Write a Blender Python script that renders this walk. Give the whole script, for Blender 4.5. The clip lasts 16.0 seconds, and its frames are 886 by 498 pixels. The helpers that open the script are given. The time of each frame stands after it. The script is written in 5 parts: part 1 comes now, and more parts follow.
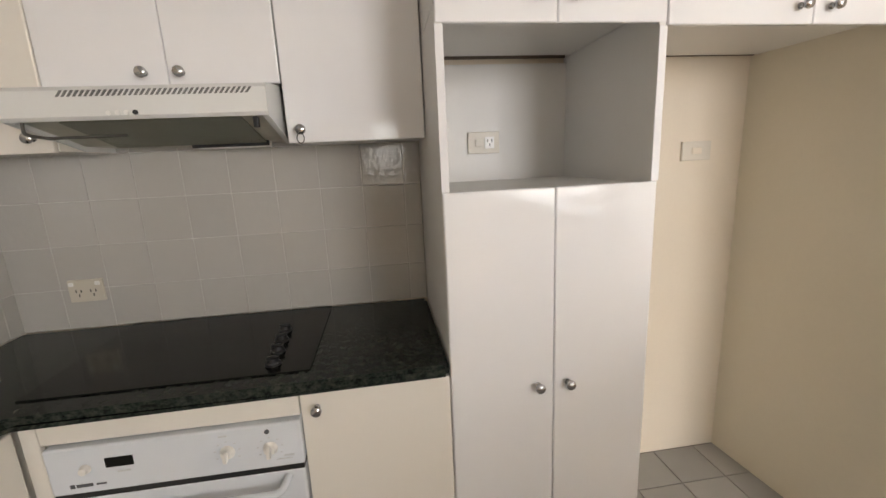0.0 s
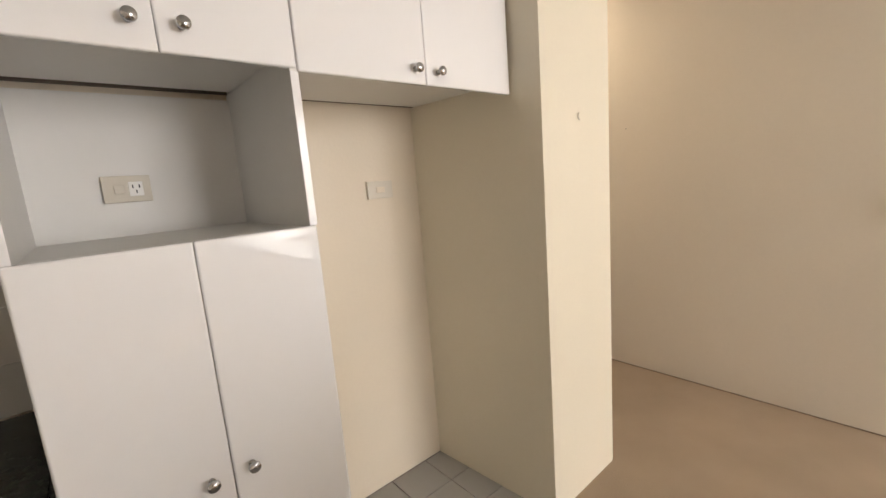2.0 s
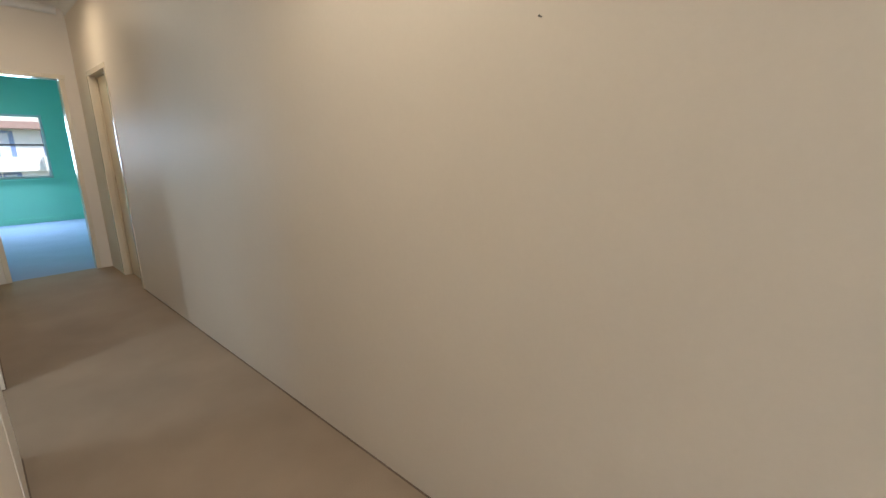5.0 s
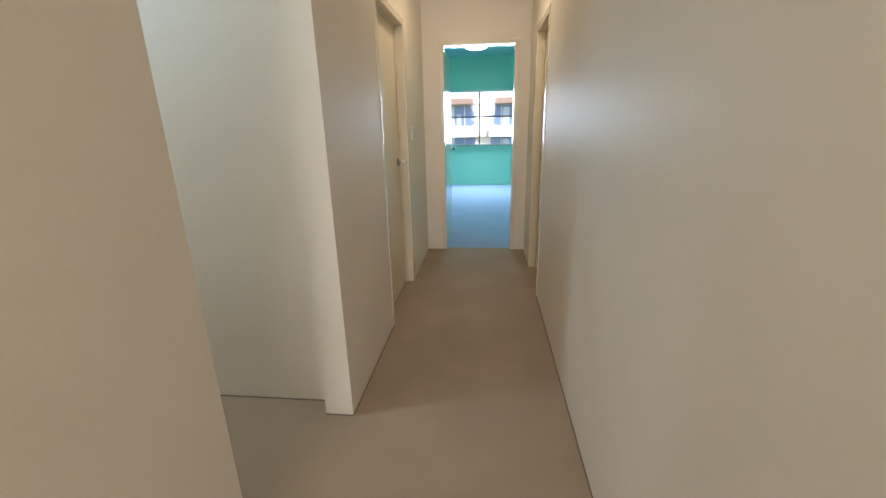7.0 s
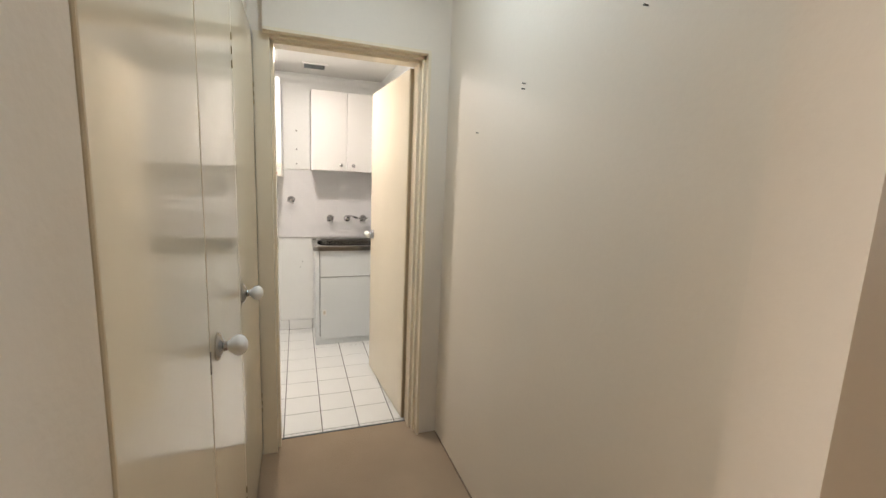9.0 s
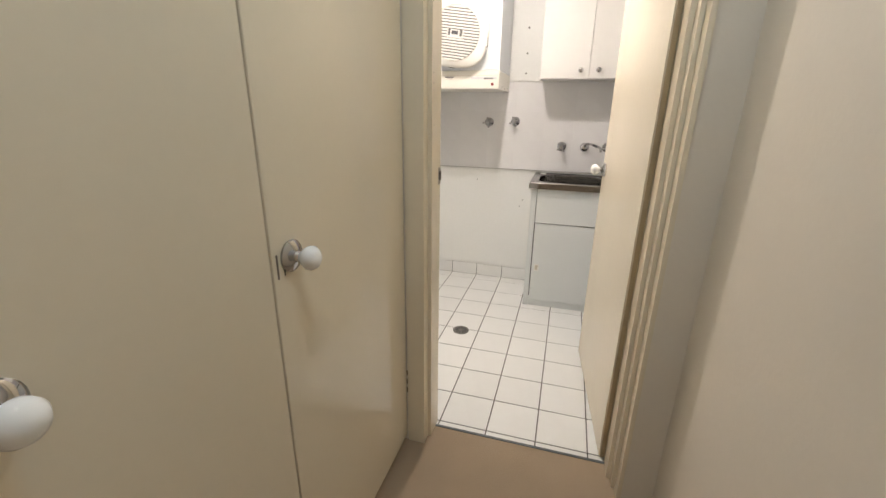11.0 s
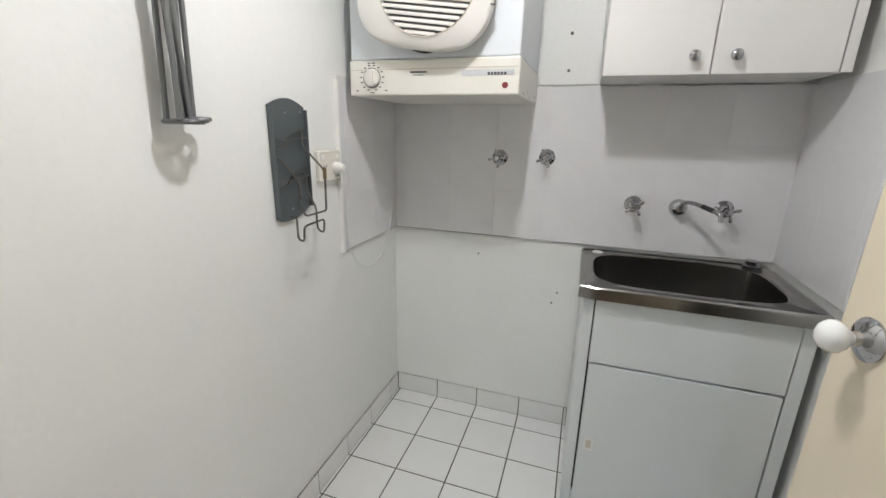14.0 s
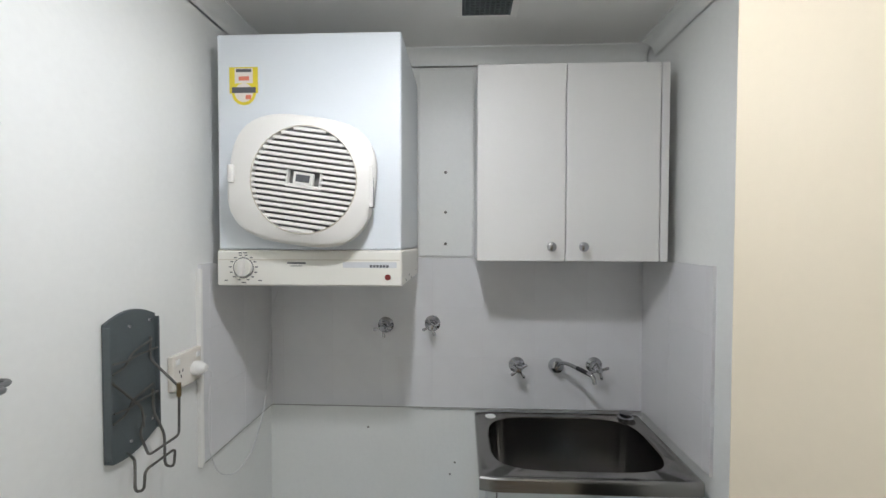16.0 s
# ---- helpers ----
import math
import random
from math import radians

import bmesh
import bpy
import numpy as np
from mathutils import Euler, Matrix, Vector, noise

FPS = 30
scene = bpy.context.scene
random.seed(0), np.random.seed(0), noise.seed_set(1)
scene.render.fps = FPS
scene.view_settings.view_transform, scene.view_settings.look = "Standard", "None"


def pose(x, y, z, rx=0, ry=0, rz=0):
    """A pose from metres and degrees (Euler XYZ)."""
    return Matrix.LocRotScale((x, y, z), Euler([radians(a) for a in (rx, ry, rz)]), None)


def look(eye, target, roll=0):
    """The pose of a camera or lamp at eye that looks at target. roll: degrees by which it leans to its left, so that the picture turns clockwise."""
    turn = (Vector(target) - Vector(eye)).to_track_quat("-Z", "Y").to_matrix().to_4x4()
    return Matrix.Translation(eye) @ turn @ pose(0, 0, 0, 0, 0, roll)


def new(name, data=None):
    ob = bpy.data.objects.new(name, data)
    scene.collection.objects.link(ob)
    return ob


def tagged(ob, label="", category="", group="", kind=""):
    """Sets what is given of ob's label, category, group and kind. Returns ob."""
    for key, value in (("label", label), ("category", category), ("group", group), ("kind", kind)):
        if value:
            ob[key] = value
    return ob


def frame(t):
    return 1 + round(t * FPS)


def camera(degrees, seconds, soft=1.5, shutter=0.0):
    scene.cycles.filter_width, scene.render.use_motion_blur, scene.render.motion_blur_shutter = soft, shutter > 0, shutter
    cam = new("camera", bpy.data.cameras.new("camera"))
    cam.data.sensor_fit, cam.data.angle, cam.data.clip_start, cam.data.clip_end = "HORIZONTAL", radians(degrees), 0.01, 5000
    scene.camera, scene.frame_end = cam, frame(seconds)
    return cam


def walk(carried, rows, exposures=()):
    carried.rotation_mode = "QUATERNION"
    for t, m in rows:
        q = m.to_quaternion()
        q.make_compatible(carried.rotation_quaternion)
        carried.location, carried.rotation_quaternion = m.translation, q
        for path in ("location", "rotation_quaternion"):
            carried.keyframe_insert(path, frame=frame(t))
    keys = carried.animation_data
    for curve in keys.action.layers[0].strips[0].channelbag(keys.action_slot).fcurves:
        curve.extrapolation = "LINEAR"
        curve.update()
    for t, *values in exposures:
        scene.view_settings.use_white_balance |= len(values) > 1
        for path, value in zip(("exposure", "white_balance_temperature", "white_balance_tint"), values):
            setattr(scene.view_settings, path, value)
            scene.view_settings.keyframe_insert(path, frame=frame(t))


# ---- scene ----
cam = camera(93.8, 16.0)
PATH = [
    (0, (-3.047, 0.108, 1.399), (-2.783, 2.045, 0.979), -2.7),
    (0.5, (-2.977, 0.087, 1.381), (-2.501, 1.974, 0.922), -3.2),
    (1, (-2.918, 0.069, 1.375), (-2.2, 1.886, 0.948), -3.5),
    (1.5, (-2.876, 0.066, 1.394), (-1.886, 1.764, 1.026), -4.0),
    (2, (-2.782, 0.1, 1.407), (-1.502, 1.601, 1.081), -4.5),
    (2.5, (-2.612, 0.176, 1.415), (-1.061, 1.397, 1.097), -5.0),
    (3, (-2.405, 0.273, 1.37), (-0.62, 1.103, 1.013), -4.8),
    (3.5, (-2.174, 0.379, 1.348), (-0.271, 0.822, 0.921), -3.3),
    (3.7, (-2.054, 0.401, 1.323), (-0.138, 0.785, 0.898), -3.1),
    (4.2, (-1.8, 0.5, 1.345), (0.102, 0.974, 0.946), -2.5),
    (4.7, (-1.28, 0.65, 1.34), (0.444, 1.567, 0.907), -1),
    (5.2, (-0.86, 1.05, 1.335), (0.385, 2.533, 0.834), 0.6),
    (5.5, (-0.77, 1.37, 1.33), (0.104, 3.085, 0.785), 1.2),
    (5.8, (-0.678, 1.727, 1.33), (-0.187, 3.58, 0.76), 1.5),
    (6, (-0.603, 1.843, 1.337), (-0.184, 3.708, 0.749), 2.1),
    (6.2, (-0.57, 1.97, 1.334), (-0.197, 3.843, 0.737), 1.8),
    (6.5, (-0.483, 2.164, 1.349), (-0.294, 4.063, 0.752), -0.3),
    (7, (-0.406, 2.509, 1.356), (-0.611, 4.408, 0.761), -1.3),
    (7.5, (-0.405, 2.827, 1.374), (-1.076, 4.655, 0.917), 0.9),
    (8, (-0.516, 3.106, 1.48), (-1.747, 4.672, 1.306), 0.6),
    (8.5, (-0.58, 3.317, 1.498), (-2.318, 4.291, 1.322), 1.9),
    (9, (-0.74, 3.484, 1.434), (-2.603, 4.143, 1.125), 2.4),
    (9.5, (-0.955, 3.632, 1.402), (-2.876, 4.027, 1.011), 1.9),
    (10, (-1.17, 3.772, 1.376), (-3.112, 3.651, 0.916), 1.3),
    (10.2, (-1.228, 3.791, 1.353), (-3.132, 3.47, 0.832), 0.4),
    (12.3, (-2.342, 3.83, 1.314), (-4.122, 3.231, 0.625), 1.2),
    (12.5, (-2.435, 3.814, 1.317), (-4.212, 3.221, 0.617), 2.0),
    (13, (-2.689, 3.76, 1.292), (-4.449, 3.112, 0.596), 3.0),
    (13.5, (-2.888, 3.679, 1.312), (-4.659, 3.01, 0.667), 2.6),
    (14, (-3.021, 3.575, 1.337), (-4.846, 2.971, 0.784), 1.2),
    (14.5, (-3.077, 3.556, 1.389), (-4.962, 3.063, 0.939), -0.8),
    (15, (-3.089, 3.549, 1.454), (-5.021, 3.146, 1.134), -0.7),
    (15.5, (-3.092, 3.539, 1.528), (-5.069, 3.285, 1.365), 0.4),
    (16, (-3.102, 3.545, 1.585), (-5.099, 3.456, 1.533), 0.1),
]
EXPOSURES = [(0, 1.40, 6700, 12), (0.7, 1.40, 6800, 12), (1.5, 1.33, 7100, 15), (2.5, 1.24, 6500, 11), (3.5, 1.13, 6050, 11), (5.8, 1.50, 6100, 8), (7.0, 1.56, 6350, 8), (8.0, 1.33, 6800, 16),
             (8.5, 1.35, 7000, 16), (9.0, 1.42, 7300, 17), (10.2, 1.38, 7350, 17), (12.3, 1.36, 6850, 16), (13.5, 1.1, 6450, 12), (14.5, 0.85, 6200, 13), (16.0, 0.58, 6050, 11)]
walk(cam, [(t, look(eye, target, roll)) for t, eye, target, roll in PATH], EXPOSURES)

# ---- world and large lights ----
world = bpy.data.worlds.new("world")
scene.world = world
world.use_nodes = True
wn = world.node_tree.nodes
sky = wn.new("ShaderNodeTexSky")
sky.sky_type, sky.sun_disc = "NISHITA", False
sky.sun_elevation, sky.sun_rotation = radians(48), radians(150)
world.node_tree.links.new(sky.outputs[0], wn["Background"].inputs[0])
wn["Background"].inputs[1].default_value = 0.12

sun_data = bpy.data.lights.new("sun", "SUN")
sun_data.energy, sun_data.angle, sun_data.color = 2.6, radians(0.5), (1, 0.95, 0.87)
sun = new("sun", sun_data)
sun.matrix_world = look((12, -20, 25), (12 - math.sin(radians(150)) * 1, -20 - math.cos(radians(150)) * 1, 25 - math.tan(radians(48))))


def area_lamp(name, m, sx, sy, watts, colour, shape="RECTANGLE"):
    d = bpy.data.lights.new(name, "AREA")
    d.shape, d.size, d.size_y, d.energy, d.color = shape, sx, sy, watts, colour
    ob = new(name, d)
    ob.matrix_world = m
    return ob


# daylight that enters by the windows
area_lamp("living_window_light", look((-0.30, -4.44, 1.62), (0.9, -0.4, 1.3)), 2.2, 1.85, 62, (0.97, 0.985, 1.0))
area_lamp("side_window_light", look((-2.95, -4.46, 1.6), (-2.95, 0, 1.6)), 0.4, 0.8, 2.2, (0.97, 0.985, 1.0))
area_lamp("bedroom_window_light", look((-0.57, 11.20, 1.38), (-0.57, 8.2, 0)), 1.35, 1.05, 28, (0.62, 0.80, 1.0))
# lamps
area_lamp("hall_lamp_light", look((-0.5, 1.9, 2.585), (-0.5, 1.9, 0)), 0.26, 0.26, 2.75, (1.0, 0.85, 0.66), "DISK")
area_lamp("hall_far_lamp_light", look((-0.5, 5.75, 2.585), (-0.5, 5.75, 0)), 0.26, 0.26, 2.2, (1.0, 0.78, 0.54), "DISK")
area_lamp("alcove_lamp_light", look((-2.0, 3.78, 2.585), (-2.0, 3.78, 0)), 0.24, 0.24, 3.2, (0.60, 0.81, 1.0), "DISK")
area_lamp("laundry_lamp_bowl_light", look((-3.72, 3.42, 2.262), (-3.72, 3.42, 0)), 0.07, 0.07, 4.2, (1.0, 0.99, 0.975), "DISK")
globe = bpy.data.lights.new("laundry_lamp_light", "POINT")
globe.energy, globe.shadow_soft_size, globe.color = 2.7, 0.04, (1.0, 0.99, 0.975)
new("laundry_lamp_light", globe).location = (-3.72, 3.42, 2.20)


# ---- materials ----
def material(name, colour, rough=0.5, metal=0.0, vary=0.06, scale=3.0, bump=0.0, bump_scale=200.0, coat=0.0, fine=60.0, stretch=(1, 1, 1), rough_vary=0.0):
    """A surface with broad and fine variation of colour, and fine relief."""
    m = bpy.data.materials.new(name)
    m.use_nodes = True
    nt = m.node_tree
    b = nt.nodes["Principled BSDF"]
    tc = nt.nodes.new("ShaderNodeTexCoord")
    mp = nt.nodes.new("ShaderNodeMapping")
    mp.inputs["Scale"].default_value = stretch
    nt.links.new(tc.outputs["Object"], mp.inputs[0])
    broad = nt.nodes.new("ShaderNodeTexNoise")
    broad.inputs["Scale"].default_value, broad.inputs["Detail"].default_value = scale, 4
    small = nt.nodes.new("ShaderNodeTexNoise")
    small.inputs["Scale"].default_value, small.inputs["Detail"].default_value = fine, 3
    for n in (broad, small):
        nt.links.new(mp.outputs[0], n.inputs["Vector"])
    add = nt.nodes.new("ShaderNodeMath")
    add.operation = "MULTIPLY_ADD"
    add.inputs[1].default_value = 0.35
    nt.links.new(small.outputs["Fac"], add.inputs[0])
    nt.links.new(broad.outputs["Fac"], add.inputs[2])
    ramp = nt.nodes.new("ShaderNodeMapRange")
    ramp.inputs["From Min"].default_value, ramp.inputs["From Max"].default_value = 0.35, 1.0
    ramp.inputs["To Min"].default_value, ramp.inputs["To Max"].default_value = 1 - vary, 1 + vary
    nt.links.new(add.outputs[0], ramp.inputs["Value"])
    mul = nt.nodes.new("ShaderNodeVectorMath")
    mul.operation = "SCALE"
    mul.inputs[0].default_value = colour
    nt.links.new(ramp.outputs[0], mul.inputs["Scale"])
    nt.links.new(mul.outputs[0], b.inputs["Base Color"])
    b.inputs["Roughness"].default_value, b.inputs["Metallic"].default_value = rough, metal
    b.inputs["Coat Weight"].default_value, b.inputs["Coat Roughness"].default_value = coat, 0.06
    if rough_vary:
        rr = nt.nodes.new("ShaderNodeMapRange")
        rr.inputs["To Min"].default_value, rr.inputs["To Max"].default_value = rough - rough_vary, rough + rough_vary
        nt.links.new(broad.outputs["Fac"], rr.inputs["Value"])
        nt.links.new(rr.outputs[0], b.inputs["Roughness"])
    if bump:
        bn = nt.nodes.new("ShaderNodeTexNoise")
        bn.inputs["Scale"].default_value, bn.inputs["Detail"].default_value = bump_scale, 3
        nt.links.new(mp.outputs[0], bn.inputs["Vector"])
        bp = nt.nodes.new("ShaderNodeBump")
        bp.inputs["Strength"].default_value, bp.inputs["Distance"].default_value = bump, 0.01
        nt.links.new(bn.outputs["Fac"], bp.inputs["Height"])
        nt.links.new(bp.outputs[0], b.inputs["Normal"])
    return m


def granite(name):
    """Dark green-black polished stone with paler flecks."""
    m = material(name, (0.018, 0.022, 0.02), 0.10, vary=0.3, scale=12)
    m.node_tree.nodes["Principled BSDF"].inputs["Specular IOR Level"].default_value = 0.2
    nt = m.node_tree
    b = nt.nodes["Principled BSDF"]
    tc = nt.nodes.new("ShaderNodeTexCoord")
    v = nt.nodes.new("ShaderNodeTexVoronoi")
    v.inputs["Scale"].default_value = 130
    n = nt.nodes.new("ShaderNodeTexNoise")
    n.inputs["Scale"].default_value, n.inputs["Detail"].default_value = 55, 5
    ramp = nt.nodes.new("ShaderNodeValToRGB")
    e = ramp.color_ramp.elements
    e[0].position, e[0].color = 0.46, (0.006, 0.008, 0.007, 1)
    e[1].position, e[1].color = 0.84, (0.045, 0.049, 0.039, 1)
    e.new(0.56).color = (0.014, 0.019, 0.016, 1)
    mix = nt.nodes.new("ShaderNodeMath")
    mix.operation = "MULTIPLY_ADD"
    mix.inputs[1].default_value = 0.25
    nt.links.new(tc.outputs["Object"], v.inputs["Vector"])
    nt.links.new(tc.outputs["Object"], n.inputs["Vector"])
    nt.links.new(v.outputs["Distance"], mix.inputs[0])
    nt.links.new(n.outputs["Fac"], mix.inputs[2])
    nt.links.new(mix.outputs[0], ramp.inputs[0])
    nt.links.new(ramp.outputs[0], b.inputs["Base Color"])
    return m


def glow(name, colour, strength):
    m = bpy.data.materials.new(name)
    m.use_nodes = True
    b = m.node_tree.nodes["Principled BSDF"]
    b.inputs["Base Color"].default_value = (0.9, 0.9, 0.88, 1)
    b.inputs["Emission Color"].default_value = (*colour, 1)
    b.inputs["Emission Strength"].default_value = strength
    return m


def glass_material(name):
    m = bpy.data.materials.new(name)
    m.use_nodes = True
    b = m.node_tree.nodes["Principled BSDF"]
    b.inputs["Roughness"].default_value, b.inputs["Transmission Weight"].default_value = 0.02, 1.0
    b.inputs["IOR"].default_value = 1.45
    return m


def tile_material(name, colour, rough, vary, wave=0.05, ripple=14):
    """Glazed tile whose shade changes a little from piece to piece."""
    m = material(name, colour, rough, vary=0.03, scale=4, bump=wave, bump_scale=ripple, fine=25)
    nt = m.node_tree
    b = nt.nodes["Principled BSDF"]
    src = b.inputs["Base Color"].links[0].from_socket
    info = nt.nodes.new("ShaderNodeObjectInfo")
    r = nt.nodes.new("ShaderNodeMapRange")
    r.inputs["To Min"].default_value, r.inputs["To Max"].default_value = 1 - vary, 1
    nt.links.new(info.outputs["Random"], r.inputs["Value"])
    s = nt.nodes.new("ShaderNodeVectorMath")
    s.operation = "SCALE"
    nt.links.new(src, s.inputs[0])
    nt.links.new(r.outputs[0], s.inputs["Scale"])
    nt.links.new(s.outputs[0], b.inputs["Base Color"])
    return m


CREAM = material("cream_wall_paint", (0.77, 0.70, 0.605), 0.48, vary=0.035, scale=1.3, bump=0.05, bump_scale=90, rough_vary=0.06)
CREAM.node_tree.nodes["Principled BSDF"].inputs["Specular IOR Level"].default_value = 0.25
LIVING = material("pale_wall_paint", (0.83, 0.80, 0.735), 0.55, vary=0.03, scale=1.3, bump=0.05, bump_scale=90)
NOOK = material("nook_wall_paint", (0.79, 0.695, 0.565), 0.55, vary=0.04, scale=1.5, bump=0.06, bump_scale=90)
STUB = material("ivory_wall_paint", (0.77, 0.705, 0.575), 0.5, vary=0.035, scale=1.3, bump=0.05, bump_scale=90, rough_vary=0.06)
WHITE_WALL = material("white_wall_paint", (0.85, 0.855, 0.83), 0.4, vary=0.045, scale=1.6, bump=0.05, bump_scale=80, rough_vary=0.06)
CEILING = material("ceiling_paint", (0.80, 0.79, 0.76), 0.7, vary=0.02, bump=0.04, bump_scale=120)
TEAL = material("teal_wall_paint", (0.29, 0.68, 0.51), 0.5, vary=0.03, bump=0.05)
ENAMEL = material("cream_enamel_paint", (0.80, 0.705, 0.545), 0.22, vary=0.03, scale=2, bump=0.04, bump_scale=25, rough_vary=0.05)
HALL_DOOR = material("hall_door_paint", (0.77, 0.675, 0.525), 0.4, vary=0.03, scale=2, bump=0.03, bump_scale=20, rough_vary=0.05)
HALL_TRIM = material("hall_trim_paint", (0.76, 0.68, 0.54), 0.2, vary=0.03, scale=2, bump=0.03, bump_scale=20, rough_vary=0.05)
CUPBOARD = material("cream_gloss_paint", (0.755, 0.675, 0.53), 0.09, vary=0.025, scale=2, bump=0.02, bump_scale=10, rough_vary=0.04)
LAMINATE = material("white_gloss_laminate", (0.85, 0.84, 0.845), 0.035, vary=0.012, scale=2, bump=0.012, bump_scale=7)
LAMINATE.node_tree.nodes["Principled BSDF"].inputs["Specular IOR Level"].default_value = 0.45
LAMINATE_SOFT = material("ivory_laminate", (0.83, 0.785, 0.71), 0.25, vary=0.02, scale=2)
CARCASS = material("white_melamine", (0.76, 0.745, 0.72), 0.45, vary=0.02)
# brown that stands in for shade in the laundry door's hinge gap
HINGE_SHADE = material("brown_hinge_gap_shade", (0.40, 0.30, 0.18), 0.4, vary=0.15, scale=5)
# bedroom ceiling colour holds the teal light bounced off the walls
TEAL_BOUNCE = material("ceiling_with_teal_bounce", (0.30, 0.56, 0.52), 0.7, vary=0.02)
TEAL_BOUNCE.node_tree.nodes["Principled BSDF"].inputs["Specular IOR Level"].default_value = 0.08
EDGE_LINE = material("grey_caulk_line", (0.36, 0.35, 0.34), 0.7, vary=0.15, scale=6)
# dark brown painted in for shade in gaps and slits; also chips and screws
GAP_BROWN = material("brown_gap_shade_and_chips", (0.17, 0.135, 0.105), 0.7, vary=0.12)
HOLE = material("black_hole", (0.004, 0.0035, 0.003), 0.95)
DARK_GAP = material("dark_recess", (0.05, 0.045, 0.04), 0.8)
PLASTIC = material("white_plastic", (0.84, 0.83, 0.80), 0.32, vary=0.015)
AGED_PLATE = material("painted_over_plate", (0.71, 0.65, 0.55), 0.4, vary=0.03)
IVORY = material("aged_plastic", (0.62, 0.57, 0.48), 0.35, vary=0.02)
CHROME = material("chrome", (0.46, 0.46, 0.47), 0.05, 1.0, vary=0.03, rough_vary=0.04)
STEEL = material("stainless_steel", (0.31, 0.30, 0.285), 0.17, 1.0, vary=0.10, scale=5, fine=180, stretch=(1, 0.05, 1), rough_vary=0.08, bump=0.04, bump_scale=120)
STRIKE = material("dull_steel_plate", (0.27, 0.245, 0.21), 0.38, 0.7, vary=0.2, fine=120)
DRAIN = material("dull_drain_metal", (0.19, 0.18, 0.165), 0.45, 0.4, vary=0.15, fine=90)
PORCELAIN = material("white_porcelain", (0.85, 0.85, 0.83), 0.08, vary=0.01)
BRASS = material("tarnished_brass", (0.28, 0.21, 0.11), 0.4, 1.0, vary=0.2, fine=80)
GRANITE = granite("black_green_granite")
HOB = material("black_ceramic_glass", (0.009, 0.009, 0.008), 0.13, vary=0.1)
HOB.node_tree.nodes["Principled BSDF"].inputs["Specular IOR Level"].default_value = 0.16
BLACK = material("black_plastic", (0.015, 0.015, 0.016), 0.35, vary=0.1)
HOOD = material("white_hood_enamel", (0.76, 0.76, 0.74), 0.25, vary=0.02)
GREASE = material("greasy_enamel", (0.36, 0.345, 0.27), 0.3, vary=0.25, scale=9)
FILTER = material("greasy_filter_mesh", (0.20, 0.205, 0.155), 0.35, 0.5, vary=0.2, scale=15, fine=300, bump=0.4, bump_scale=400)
OVEN = material("white_oven_enamel", (0.74, 0.77, 0.81), 0.22, vary=0.015)
CARPET = material("beige_carpet", (0.40, 0.303, 0.212), 0.95, vary=0.14, scale=2.2, bump=0.55, bump_scale=420, fine=240)
CARPET_EDGE = material("dark_carpet_edge", (0.20, 0.145, 0.10), 0.95, vary=0.2)
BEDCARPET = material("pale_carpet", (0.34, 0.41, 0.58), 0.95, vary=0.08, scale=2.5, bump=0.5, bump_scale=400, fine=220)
GROUT = material("grey_grout", (0.10, 0.095, 0.085), 0.85, vary=0.2, scale=6, fine=120)
GROUT_KITCHEN = material("kitchen_floor_grout", (0.25, 0.24, 0.225), 0.85, vary=0.2, scale=6, fine=120)
GROUT_PALE = material("pale_grout", (0.63, 0.615, 0.585), 0.85, vary=0.14, scale=6)
GROUT_WHITE = material("white_grout", (0.70, 0.695, 0.70), 0.8, vary=0.06, scale=8)
FLOOR_TILE = tile_material("white_floor_tile", (0.86, 0.86, 0.84), 0.22, 0.04)
WALL_TILE = tile_material("white_wall_tile", (0.77, 0.765, 0.775), 0.14, 0.006)
KITCHEN_TILE = tile_material("pearl_wall_tile", (0.51, 0.49, 0.455), 0.05, 0.05, 0.10, 40)
GREY_TILE = tile_material("grey_vinyl_tile", (0.40, 0.385, 0.36), 0.4, 0.10)
GREY_METAL = material("grey_powder_coat", (0.115, 0.135, 0.14), 0.42, 0.3, vary=0.1, fine=150)
GREY_ROD = material("grey_coated_rod", (0.17, 0.175, 0.175), 0.4, 0.2, vary=0.15, fine=120)
WIRE = material("dull_wire", (0.17, 0.165, 0.15), 0.4, 0.8, vary=0.2)
DRYER = material("dryer_enamel", (0.73, 0.765, 0.80), 0.34, vary=0.015, coat=0.0)
DRYER_PLASTIC = material("dryer_plastic", (0.80, 0.78, 0.74), 0.35, vary=0.015)
DRYER_PANEL = material("ivory_dryer_panel", (0.79, 0.77, 0.705), 0.35, vary=0.02)
# dark grey that stands in for the shade inside slots and gaps
SLOT = material("painted_slot_shade", (0.17, 0.168, 0.16), 0.6)
TROUGH = material("grey_white_cabinet_enamel", (0.73, 0.755, 0.75), 0.3, vary=0.02)
PRINT = material("dark_print", (0.10, 0.10, 0.11), 0.5)
SILVER_PRINT = material("silver_grey_print", (0.62, 0.63, 0.64), 0.4)
RED = material("red_badge", (0.24, 0.035, 0.03), 0.35)
YELLOW = material("yellow_sticker", (0.80, 0.66, 0.04), 0.45)
STICKER_WHITE = material("white_sticker", (0.78, 0.72, 0.66), 0.45)
STICKER_RED = material("red_sticker_ink", (0.75, 0.22, 0.14), 0.45)
BULB = glow("lit_diffuser", (1.0, 0.98, 0.94), 2.5)
WARM_BULB = glow("warm_lit_diffuser", (1.0, 0.8, 0.52), 2.0)
COOL_BULB = glow("cool_lit_diffuser", (0.75, 0.9, 1.0), 2.0)
